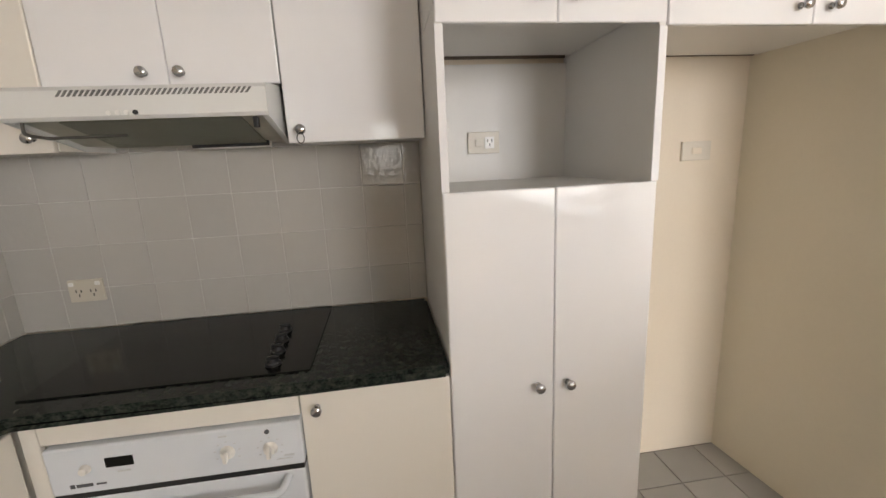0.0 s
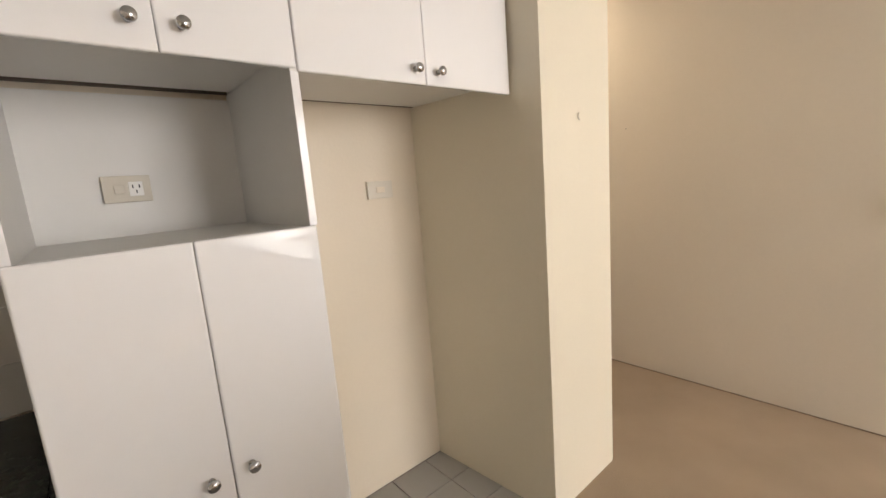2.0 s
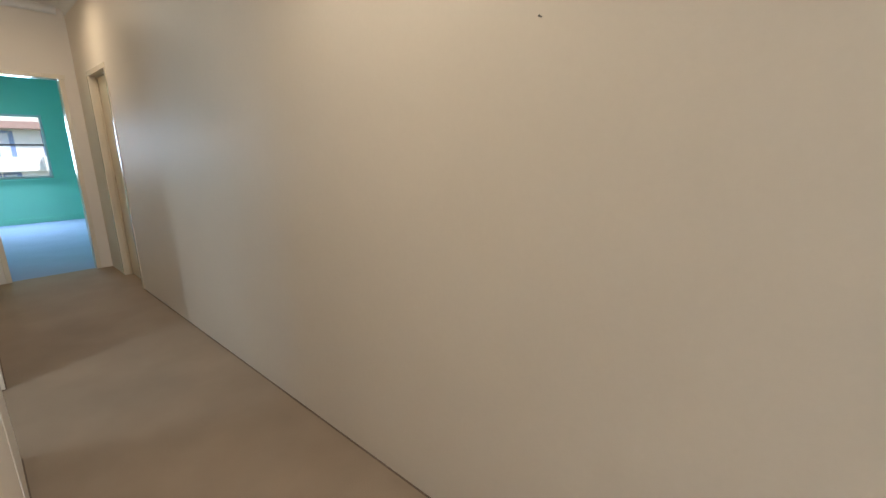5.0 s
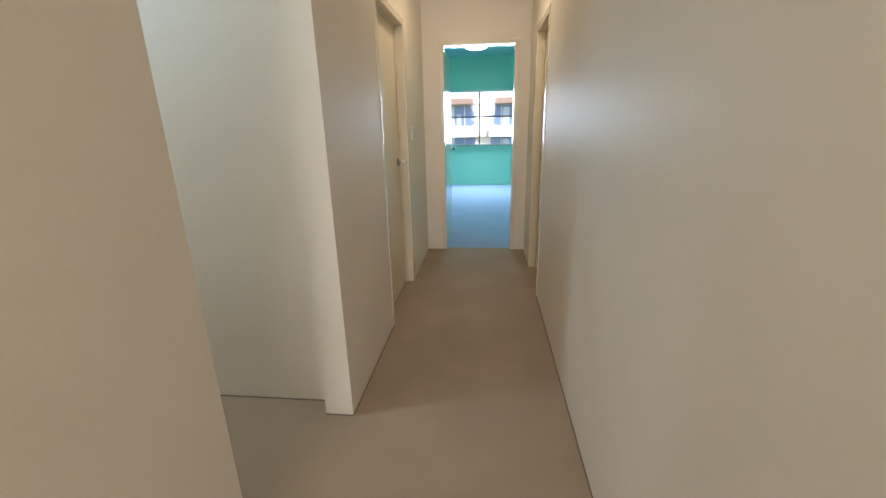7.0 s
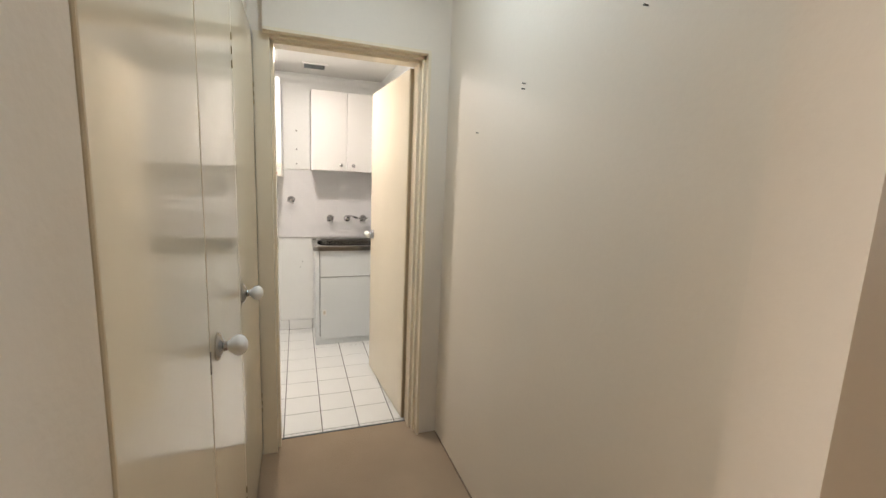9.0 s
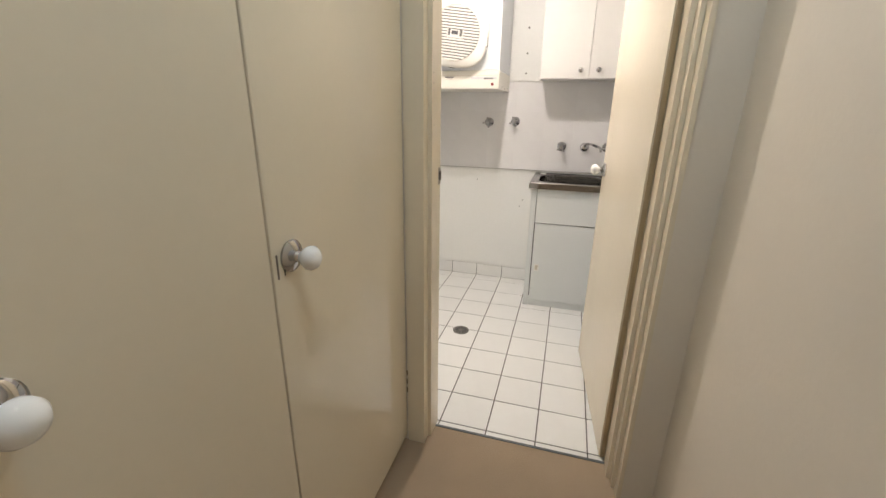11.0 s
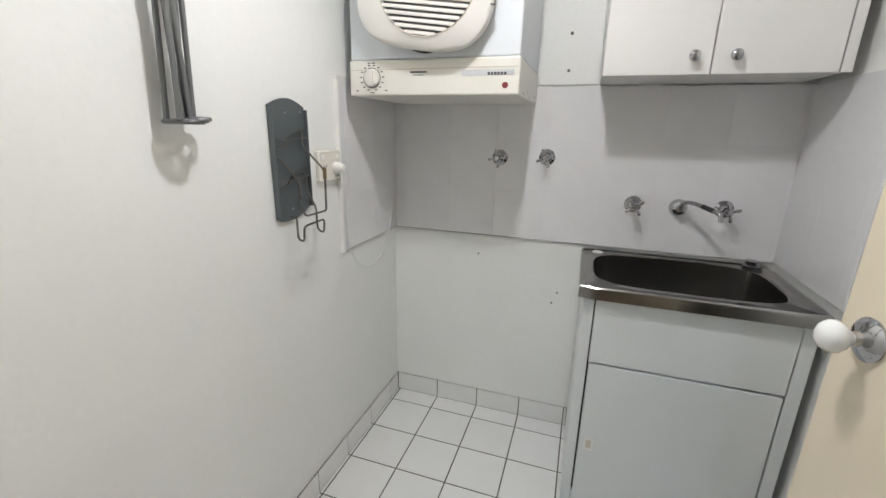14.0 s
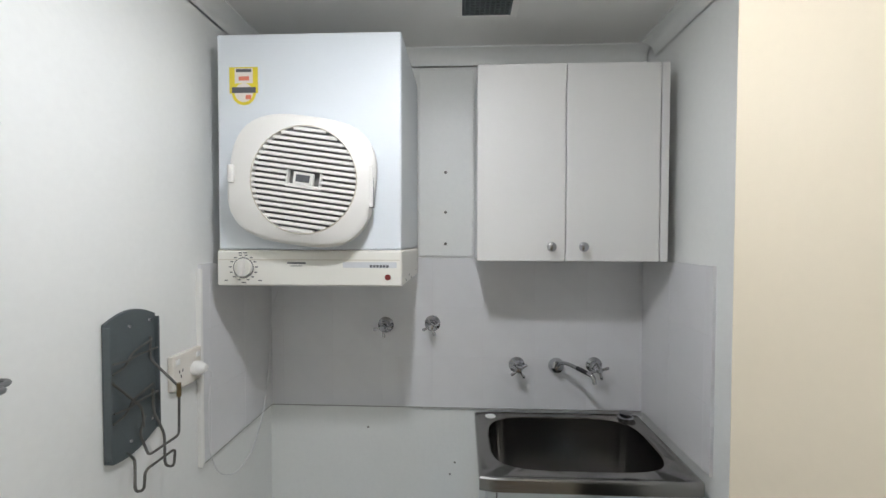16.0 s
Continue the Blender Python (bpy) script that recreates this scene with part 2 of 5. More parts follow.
GLASS = glass_material("window_glass")
ALUMINIUM = material("dark_window_frame", (0.07, 0.07, 0.075), 0.4, 0.5)
FACADE = material("white_render_facade", (0.80, 0.79, 0.78), 0.8, vary=0.06, scale=0.6)
BRICK = material("red_brown_roof_band", (0.42, 0.27, 0.24), 0.8, vary=0.12)
# far glass colour holds the blue of shade and reflected sky
FAR_GLASS = material("far_glass_blue_shade", (0.20, 0.27, 0.50), 0.2)
FAR_PALE = material("far_pale_curtain", (0.55, 0.60, 0.70), 0.7)
WINDOW_WHITE = material("white_window_frame", (0.72, 0.73, 0.72), 0.35)
GRASS = material("ground_grass", (0.09, 0.12, 0.05), 0.95, vary=0.3, scale=0.5, fine=6)

# ---- small building tools ----
ORIGIN = {}


def finish(ob, bm, mat, smooth=False):
    me = bpy.data.meshes.new(ob.name if ob else "mesh")
    bmesh.ops.recalc_face_normals(bm, faces=bm.faces)
    bm.to_mesh(me)
    bm.free()
    me.materials.append(mat)
    if smooth:
        me.shade_smooth()
        me.set_sharp_from_angle(angle=radians(38))
        for p in me.polygons:
            ring_ = [me.vertices[v].co for v in p.vertices]
            around = sum((a - b).length for a, b in zip(ring_, ring_[1:] + ring_[:1]))
            if p.area > 0.004 and p.area > 0.012 * around ** 2:
                p.use_smooth = False
    return me


def thing(name, origin, label, category, group="", kind=""):
    """An empty at a thing's base; its parts are meshes under it."""
    ob = new(name)
    ob.empty_display_size = 0.05
    ob.location = origin
    ORIGIN[ob.name] = Vector(origin)
    return tagged(ob, label, category, group, kind)


def part(name, bm, mat, parent, label="", smooth=False):
    """One mesh under a thing, or under a part of it, from world coordinates."""
    o = ORIGIN[parent.name]
    bm.transform(Matrix.Translation(-o))
    me = finish(None, bm, mat, smooth)
    me.name = name
    ob = new(name, me)
    ob.parent = parent
    ORIGIN[ob.name] = o
    return tagged(ob, label)


def solo(name, bm, mat, origin, label, category, group="", kind="", smooth=False):
    """A thing of one mesh."""
    bm.transform(Matrix.Translation(-Vector(origin)))
    me = finish(None, bm, mat, smooth)
    me.name = name
    ob = new(name, me)
    ob.location = origin
    ORIGIN[ob.name] = Vector(origin)
    return tagged(ob, label, category, group, kind)


def add_box(bm, lo, hi):
    lo, hi = [min(a, b) for a, b in zip(lo, hi)], [max(a, b) for a, b in zip(lo, hi)]
    v = [bm.verts.new((x, y, z)) for x in (lo[0], hi[0]) for y in (lo[1], hi[1]) for z in (lo[2], hi[2])]
    for f in ((0, 1, 3, 2), (4, 6, 7, 5), (0, 4, 5, 1), (2, 3, 7, 6), (0, 2, 6, 4), (1, 5, 7, 3)):
        bm.faces.new([v[i] for i in f])


def boxes(*pairs, bevel=0.0, seg=2):
    bm = bmesh.new()
    for lo, hi in pairs:
        add_box(bm, lo, hi)
    if bevel:
        bmesh.ops.bevel(bm, geom=list(bm.edges), offset=bevel, segments=seg, affect="EDGES", profile=0.5)
    return bm


def box(lo, hi, bevel=0.0, seg=2):
    return boxes((lo, hi), bevel=bevel, seg=seg)


def lathe(base, axis, profile, n=28):
    """A turned shape: rows of (radius, distance along the axis)."""
    bm = bmesh.new()
    rot = Vector((0, 0, 1)).rotation_difference(Vector(axis).normalized()).to_matrix()
    rings = []
    for r, d in profile:
        if r < 1e-5:
            rings.append([bm.verts.new(Vector(base) + rot @ Vector((0, 0, d)))])
        else:
            rings.append([bm.verts.new(Vector(base) + rot @ Vector((r * math.cos(a), r * math.sin(a), d))) for a in [2 * math.pi * i / n for i in range(n)]])
    for a, b in zip(rings, rings[1:]):
        for i in range(n):
            j = (i + 1) % n
            if len(a) == 1 and len(b) > 1:
                bm.faces.new((a[0], b[i], b[j]))
            elif len(b) == 1 and len(a) > 1:
                bm.faces.new((a[i], a[j], b[0]))
            elif len(a) > 1:
                bm.faces.new((a[i], a[j], b[j], b[i]))
    for ring in (rings[0], rings[-1]):
        if len(ring) > 1:
            bm.faces.new(ring)
    return bm


def rod(points, r, n=8, closed=False):
    """A round rod along points, with rounded corners where they are close."""
    bm = bmesh.new()
    pts = [Vector(p) for p in points]
    rings, up = [], None
    for i, p in enumerate(pts):
        d = (pts[min(i + 1, len(pts) - 1)] - pts[max(i - 1, 0)]).normalized()
        if up is None:
            up = d.orthogonal().normalized()
        up = (up - d * up.dot(d)).normalized()
        side = d.cross(up)
        rings.append([bm.verts.new(p + r * (math.cos(a) * up + math.sin(a) * side)) for a in [2 * math.pi * k / n for k in range(n)]])
    for a, b in zip(rings, rings[1:]):
        for k in range(n):
            bm.faces.new((a[k], a[(k + 1) % n], b[(k + 1) % n], b[k]))
    bm.faces.new(rings[0])
    bm.faces.new(rings[-1])
    return bm


def curve_points(pts, radius=0.01, steps=5):
    """The corners of a polyline rounded off."""
    pts = [Vector(p) for p in pts]
    out = [pts[0]]
    for a, b, c in zip(pts, pts[1:], pts[2:]):
        r = min(radius, (a - b).length * 0.45, (c - b).length * 0.45)
        p, q = b + (a - b).normalized() * r, b + (c - b).normalized() * r
        out += [p.lerp(b, s).lerp(b.lerp(q, s), s) for s in [k / steps for k in range(steps + 1)]]
    return out + [pts[-1]]


def prism(outline, axis, a, b):
    """A flat outline pushed along an axis from a to b; outline gives the two other coordinates in order."""
    bm = bmesh.new()
    rows = []
    for d in (a, b):
        row = []
        for u, v in outline:
            p = [u, v]
            p.insert(axis, d)
            row.append(bm.verts.new(p))
        rows.append(row)
    n = len(outline)
    for i in range(n):
        bm.faces.new((rows[0][i], rows[0][(i + 1) % n], rows[1][(i + 1) % n], rows[1][i]))
    bm.faces.new(rows[0])
    bm.faces.new(rows[1])
    return bm


def merge(*bms):
    out = bmesh.new()
    for b in bms:
        me = bpy.data.meshes.new("scrap")
        b.to_mesh(me)
        out.from_mesh(me)
        bpy.data.meshes.remove(me)
        b.free()
    return out


def wall(name, axis, a, b, lo, hi, top, mat, label, holes=()):
    """A wall of thickness a..b across axis, from lo to hi along the other, with holes (from, to, sill, head)."""
    pairs, at = [], lo

    def slab(s, e, z0, z1):
        if e - s > 1e-4 and z1 - z0 > 1e-4:
            pairs.append((((a, s, z0), (b, e, z1)) if axis == 0 else ((s, a, z0), (e, b, z1))))

    for s, e, sill, head in sorted(holes):
        slab(at, s, 0, top)
        slab(s, e, 0, sill)
        slab(s, e, head, top)
        at = e
    slab(at, hi, 0, top)
    o = ((a + b) / 2, (lo + hi) / 2, 0) if axis == 0 else ((lo + hi) / 2, (a + b) / 2, 0)
    return solo(name, boxes(*pairs), mat, o, label, "wall", kind="structure")


def tiles(parent, axis, plane, out, u0, u1, v0, v1, pu, pv, ou, ov, joint, mat, thick=0.006, c=0.0012):
    """Single tiles over a rectangle, cut at its edges. axis: across the face; out: the side it faces; ou, ov: where a joint lies."""
    made = {}

    def cuts(lo, hi, p, o):
        c = o + math.ceil((lo - o) / p - 1e-6) * p
        at = [lo]
        while c < hi - 1e-4:
            if c - at[-1] > 0.012:
                at.append(c)
            c += p
        return list(zip(at, at[1:] + [hi]))

    o = ORIGIN[parent.name]
    for s, e in cuts(u0, u1, pu, ou):
        for f, g in cuts(v0, v1, pv, ov):
            w, h = round(e - s - joint, 4), round(g - f - joint, 4)
            if w < 0.006 or h < 0.006:
                continue
            if (w, h) not in made:
                bm = bmesh.new()
                lower = [(-w / 2, -h / 2), (w / 2, -h / 2), (w / 2, h / 2), (-w / 2, h / 2)]
                upper = [(x - math.copysign(c, x), y - math.copysign(c, y)) for x, y in lower]
                rings = []
                for d, ring in ((0, lower), (thick - c, lower), (thick, upper)):
                    row = []
                    for x, y in ring:
                        p = [x, y]
                        p.insert(axis, d * out)
                        row.append(bm.verts.new(p))
                    rings.append(row)
                for r1, r2 in zip(rings, rings[1:]):
                    for i in range(4):
                        bm.faces.new((r1[i], r1[(i + 1) % 4], r2[(i + 1) % 4], r2[i]))
                bm.faces.new(rings[2])
                made[w, h] = finish(None, bm, mat)
                made[w, h].name = "tile"
            ob = new("tile", made[w, h])
            p = [(s + e) / 2, (f + g) / 2]
            p.insert(axis, plane)
            ob.parent = parent
            ob.location = Vector(p) - o


def chrome_knob(parent, p, axis, size=1.0):
    """A small round chrome cupboard knob."""
    s = size * 0.92
    part("knob", lathe(p, axis, [(0.009 * s, 0), (0.009 * s, 0.003), (0.006 * s, 0.006), (0.006 * s, 0.012), (0.0125 * s, 0.017), (0.0155 * s, 0.022), (0.0145 * s, 0.027), (0.009 * s, 0.031), (0, 0.032)], 20), CHROME, parent, "round chrome knob", True)


def porcelain_knob(parent, p, axis, back=False):
    """A white porcelain knob on a chrome rose."""
    part("rose", lathe(p, axis, [(0.033, 0), (0.034, 0.004), (0.029, 0.009), (0.019, 0.013), (0.012, 0.016), (0.010, 0.026), (0.0, 0.027)], 28), CHROME, parent, "chrome rose and stem", True)
    part("knob", lathe(p, axis, [(0.0, 0.022), (0.010, 0.023), (0.0125, 0.028), (0.019, 0.034), (0.0245, 0.043), (0.0250, 0.051), (0.020, 0.060), (0.011, 0.066), (0, 0.068)], 28), PORCELAIN, parent, "white porcelain knob", True)

# ---- structure ----
TOP = 2.72
floor_hall = solo("floor", boxes(((-1.5, -4.5, -0.1), (1.065, 6.9, 0)), ((-3.01, 3.2, -0.1), (-1.5, 4.4, 0)), ((-4.43, -4.5, -0.1), (-1.5, -0.9, 0))), CARPET, (-0.5, 1, 0), "worn beige carpet of hall and living room", "floor", kind="structure")
floor_kitchen = solo("floor_kitchen", box((-4.43, -0.9, -0.1), (-1.5, 1.78, -0.006)), GROUT_KITCHEN, (-3, 0.5, 0), "grey square floor tiles of the kitchen", "floor", kind="structure")
floor_laundry = solo("floor_laundry", box((-4.885, 2.655, -0.1), (-3.01, 4.37, -0.0018)), GROUT, (-3.9, 3.5, 0), "white square ceramic floor tiles of the laundry", "floor", kind="structure")
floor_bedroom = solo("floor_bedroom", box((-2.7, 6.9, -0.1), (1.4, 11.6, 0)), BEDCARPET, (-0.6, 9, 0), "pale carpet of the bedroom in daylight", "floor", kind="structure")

wall("wall_kitchen", 1, 1.68, 1.78, -4.43, -1.52, TOP, NOOK, "cream painted kitchen back wall")
solo("wall_nook_stub", prism([(-1.512, 1.0), (-1.035, 1.0), (-1.035, 1.78), (-1.573, 1.78)], 2, 0, TOP), STUB, (-1.28, 1.4, 0), "thick cream wall end beside the fridge nook", "wall", kind="structure")
wall("wall_hall_west", 0, -1.135, -1.035, 1.78, 2.56, TOP, CREAM, "cream hall wall with a closed door", [(1.80, 2.555, 0, 2.04)])
solo("wall_hall_corner", box((-1.22, 2.56, 0), (-1.035, 3.298, TOP), 0.004, 1), CREAM, (-1.13, 2.9, 0), "cream wall corner at the hall alcove", "wall", kind="structure")
wall("wall_hall_far_west", 0, -1.17, -1.035, 4.13, 6.85, TOP, CREAM, "cream hall wall with a recessed door", [(5.06, 5.90, 0, 2.06)])
wall("wall_alcove", 1, 4.23, 4.33, -2.86, -1.17, TOP, CREAM, "cream alcove wall with small nail holes")
wall("wall_hall_east", 0, 0.0, 0.12, 0.0, 6.85, TOP, CREAM, "long cream hall wall with a light switch", [(5.61, 6.33, 0, 2.05)])
wall("wall_hall_end", 1, 6.85, 6.95, -1.17, 1.07, TOP, CREAM, "cream wall at the hall's end", [(-0.86, -0.117, 0, 2.06)])
wall("wall_living", 0, 0.965, 1.065, -4.5, 1.5, TOP, LIVING, "pale cream living room wall")
wall("wall_living_return", 1, 1.4, 1.5, 0.12, 0.965, TOP, CREAM, "cream return wall beside the living room")
wall("wall_living_south", 1, -4.6, -4.5, -4.43, 1.065, TOP, CREAM, "cream wall with a wide sliding window", [(-1.55, 0.85, 0.66, 2.6), (-3.22, -2.68, 1.08, 2.12)])
wall("wall_kitchen_west", 0, -4.43, -4.33, -4.5, 1.68, TOP, CREAM, "cream side wall of kitchen and dining end")
solo("wall_over_cupboard", box((-2.899, 3.18, 2.08), (-1.22, 3.28, TOP)), CREAM, (-2, 3.3, 2.08), "cream wall above the hall cupboard", "wall", kind="structure")
solo("wall_cupboard_end", box((-2.93, 3.18, 0), (-2.899, 3.346, TOP)), CREAM, (-2.91, 3.26, 0), "narrow cream wall between cupboard and laundry", "wall", kind="structure")
wall("wall_laundry_door", 0, -2.93, -2.86, 3.346, 4.33, TOP, CREAM, "cream wall around the laundry doorway", [(3.346, 4.124, 0, 2.088)])
wall("wall_laundry_front", 0, -3.01, -2.93, 2.655, 4.37, 2.45, WHITE_WALL, "white laundry wall around its doorway", [(3.346, 4.124, 0, 2.088)])
wall_lb = wall("wall_laundry_back", 0, -4.885, -4.791, 2.655, 4.37, 2.45, WHITE_WALL, "white laundry back wall with a tiled band")
wall_ll = wall("wall_laundry_left", 1, 2.655, 2.749, -4.791, -3.01, 2.45, WHITE_WALL, "white painted laundry side wall")
wall_lr = wall("wall_laundry_right", 1, 4.276, 4.37, -4.791, -3.01, 2.45, WHITE_WALL, "white painted laundry side wall with tiled splash")
wall("wall_bedroom_north", 1, 11.5, 11.6, -2.7, 1.4, 2.6, TEAL, "teal green bedroom wall with a window", [(-1.28, 0.16, 0.81, 1.92)])
wall("wall_bedroom_south", 1, 6.95, 6.97, -2.6, 1.3, 2.6, TEAL, "teal green bedroom wall beside the door", [(-0.86, -0.117, 0, 2.06)])
wall("wall_bedroom_east", 0, 1.3, 1.4, 6.9, 11.5, 2.6, TEAL, "teal green bedroom side wall")
wall("wall_bedroom_west", 0, -2.7, -2.6, 6.9, 11.5, 2.6, TEAL, "teal green bedroom side wall")
wall("wall_spare_room", 0, 1.3, 1.4, 5.0, 6.9, TOP, CREAM, "plain wall that closes the side room")

solo("ceiling", boxes(((-4.43, -4.6, TOP), (1.4, 1.78, TOP + 0.1)), ((-2.86, 1.78, TOP), (1.4, 6.95, TOP + 0.1))), CEILING, (-1, 1, TOP), "flat off-white painted ceiling", "ceiling", kind="structure")
solo("ceiling_laundry", box((-4.885, 2.655, 2.335), (-2.93, 4.37, 2.43)), CEILING, (-3.9, 3.5, 2.33), "low white laundry ceiling", "ceiling", kind="structure")
solo("ceiling_bedroom", box((-2.7, 6.95, 2.55), (1.4, 11.6, 2.65)), TEAL_BOUNCE, (-0.6, 9, 2.55), "bedroom ceiling with the walls' teal bounce in its colour", "ceiling", kind="structure")


def cornice(axis, plane, out, lo, hi, top, size, mat=CEILING):
    """A cove moulding under a ceiling, along one wall."""
    o = out * size
    pts = [(plane + o, top)] + [(plane + o * (1 - math.sin(a)), top - size * (1 - math.cos(a)) - 0.006) for a in [radians(d) for d in (0, 18, 36, 54, 72, 90)]] + [(plane, top - size - 0.012), (plane, top)]
    if axis == 0:
        bm = prism(pts, 1, lo, hi)
    else:
        bm = prism(pts, 0, lo, hi)
    c = (plane, (lo + hi) / 2, top) if axis == 0 else ((lo + hi) / 2, plane, top)
    solo("cornice", bm, mat, c, "white cove cornice under the ceiling", "cornice", kind="structure", smooth=True)


for args in ((0, -1.035, 1, 4.13, 6.85), (1, 6.85, -1, -0.98, -0.06), (0, 0.0, -1, 0.0, 6.85), (0, -1.035, 1, 1.0, 3.28), (1, 4.23, -1, -2.86, -1.1), (0, -2.86, 1, 3.28, 4.17)):
    cornice(*args, TOP, 0.06)
for args in ((0, -4.791, 1, 2.75, 4.27), (1, 2.749, 1, -4.73, -3.01), (1, 4.276, -1, -4.73, -3.01)):
    cornice(*args, 2.335, 0.05, WHITE_WALL)


def window(name, x0, x1, z0, z1, y, label, panes, transom=None, frame_mat=ALUMINIUM, bar=0.018):
    """A framed window in a wall across y."""
    w = thing(name, ((x0 + x1) / 2, y, z0), label, "window", kind="structure")
    t = 0.035
    part("window_frame", boxes(((x0, y - 0.03, z0), (x0 + t, y + 0.03, z1)), ((x1 - t, y - 0.03, z0), (x1, y + 0.03, z1)), ((x0 + t, y - 0.03, z0), (x1 - t, y + 0.03, z0 + t)), ((x0 + t, y - 0.03, z1 - t), (x1 - t, y + 0.03, z1)), bevel=0.003, seg=1), frame_mat, w)
    step = (x1 - x0) / panes
    for i in range(1, panes):
        x = x0 + step * i
        part("mullion", box((x - bar, y - 0.025, z0 + t), (x + bar, y + 0.025, z1 - t), 0.003, 1), ALUMINIUM, w)
    if transom:
        for i in range(panes):
            part("transom", box((x0 + step * i + t, y - 0.02, transom - 0.014), (x0 + step * (i + 1) - t, y + 0.02, transom + 0.014), 0.003, 1), ALUMINIUM, w)
    for i in range(panes):
        g = part("pane", box((x0 + step * i + 0.01, y - 0.003, z0 + 0.01), (x0 + step * (i + 1) - 0.01, y + 0.003, z1 - 0.01)), GLASS, w)
        g.visible_shadow = False
    return w


window("window_1", -1.28, 0.16, 0.81, 1.92, 11.55, "white-framed bedroom window with two dark-barred sashes", 2, 1.40, WINDOW_WHITE, 0.014)
window("window_3", -3.22, -2.68, 1.08, 2.12, -4.55, "narrow side window of the living room", 1)
window("window_2", -1.55, 0.85, 0.66, 2.6, -4.55, "wide glazed sliding window of the living room", 3)
solo("window_sill", box((-1.30, 11.46, 0.785), (0.18, 11.53, 0.81), 0.004), TEAL, (-0.56, 11.5, 0.785), "painted sill under the bedroom window", "sill", kind="structure")
solo("baseboard", box((-2.6, 11.485, 0), (1.3, 11.5, 0.09), 0.003, 1), TEAL, (-0.6, 11.49, 0), "low teal skirting board in the bedroom", "baseboard", kind="structure")


# thin dark strip where the carpet meets each wall
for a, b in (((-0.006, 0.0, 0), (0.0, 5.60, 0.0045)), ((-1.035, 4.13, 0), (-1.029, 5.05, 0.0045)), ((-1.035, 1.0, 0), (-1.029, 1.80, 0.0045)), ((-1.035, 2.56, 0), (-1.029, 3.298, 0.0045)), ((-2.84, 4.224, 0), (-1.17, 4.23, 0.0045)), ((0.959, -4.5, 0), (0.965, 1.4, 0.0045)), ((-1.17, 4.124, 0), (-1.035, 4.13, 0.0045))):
    solo("carpet_edge", box(a, b), CARPET_EDGE, a, "thin dark strip on the carpet at the wall", "carpet edge", kind="structure")

# ---- doors ----
def jambs_x(name, x0, x1, y0, y1, head, mat, label, t=0.03, proud=0.012, stop=None):
    """Door lining in a wall across x, with an opening y0..y1."""
    d = thing(name, ((x0 + x1) / 2, (y0 + y1) / 2, 0), label, "door frame", kind="structure")
    a, b = x0 - proud, x1 + proud
    part("jamb", box((a, y0 - 0.012, 0), (b, y0 + t, head - t), 0.003), mat, d)
    part("jamb", box((a, y1 - t, 0), (b, y1 + 0.012, head - t), 0.003), mat, d)
    part("head", box((a, y0 - 0.012, head - t), (b, y1 + 0.012, head + 0.012), 0.003), mat, d)
    if stop:
        s0, s1 = stop
        part("stop", boxes(((s0, y0 + t, 0), (s1, y0 + t + 0.012, head - t - 0.012)), ((s0, y1 - t - 0.012, 0), (s1, y1 - t, head - t - 0.012)), ((s0, y0 + t, head - t - 0.012), (s1, y1 - t, head - t)), bevel=0.002, seg=1), mat, d)
    return d


# closed flush door in the hall
door_1 = thing("door_1", (-1.06, 2.18, 0), "closed flush cream hall door with porcelain knob", "door", kind="structure")
part("leaf", box((-1.078, 1.8035, 0.006), (-1.037, 2.5515, 2.036), 0.0012), CREAM, door_1)
part("reveal", boxes(((-1.10, 1.800, 0), (-1.079, 2.555, 2.04)), bevel=0), DARK_GAP, door_1, "dark gap round the closed leaf")
# brown strips fill the gap round the leaf and paint its shade
part("gap_line", boxes(((-1.078, 2.5515, 0.006), (-1.0376, 2.555, 2.04)), ((-1.078, 1.80, 0.006), (-1.0376, 1.8035, 2.04)), ((-1.078, 1.8035, 2.036), (-1.0376, 2.5515, 2.04))), GAP_BROWN, door_1, "brown strip for the shaded gap round the leaf")
porcelain_knob(door_1, (-1.037, 2.482, 1.021), (1, 0, 0))
part("latch_plate", box((-1.0385, 2.546, 1.008), (-1.0350, 2.562, 1.053), 0.001, 1), BRASS, door_1, "dark latch plate")
for z in (1.153, 1.204, 0.62):
    part("screw_hole", lathe((-1.037, 2.5465, z), (1, 0, 0), [(0.004, 0), (0.004, 0.001), (0, 0.001)], 10), BRASS, door_1)

# recessed door further on
jambs_x("door_frame", -1.17, -1.035, 5.06, 5.90, 2.06, HALL_TRIM, "cream enamelled door lining in the hall", 0.03, 0.004, (-1.10, -1.085))
door_3 = thing("door_3", (-1.12, 5.48, 0), "closed cream hall door with a white knob", "door", kind="structure")
part("leaf", box((-1.14, 5.094, 0.006), (-1.103, 5.866, 2.024), 0.002), HALL_DOOR, door_3)
porcelain_knob(door_3, (-1.103, 5.79, 1.044), (1, 0, 0))

jambs_x("door_frame", 0.0, 0.12, 5.61, 6.33, 2.05, HALL_TRIM, "cream enamelled door lining across the hall", 0.03, 0.006, (0.05, 0.065))
door_4 = thing("door_4", (0.09, 5.97, 0), "closed cream door in the hall's long wall", "door", kind="structure")
part("leaf", box((0.067, 5.644, 0.006), (0.105, 6.296, 2.016), 0.002), HALL_DOOR, door_4)
part("latch", box((0.064, 6.283, 1.0), (0.069, 6.296, 1.06), 0.001, 1), BRASS, door_4, "small dark latch")

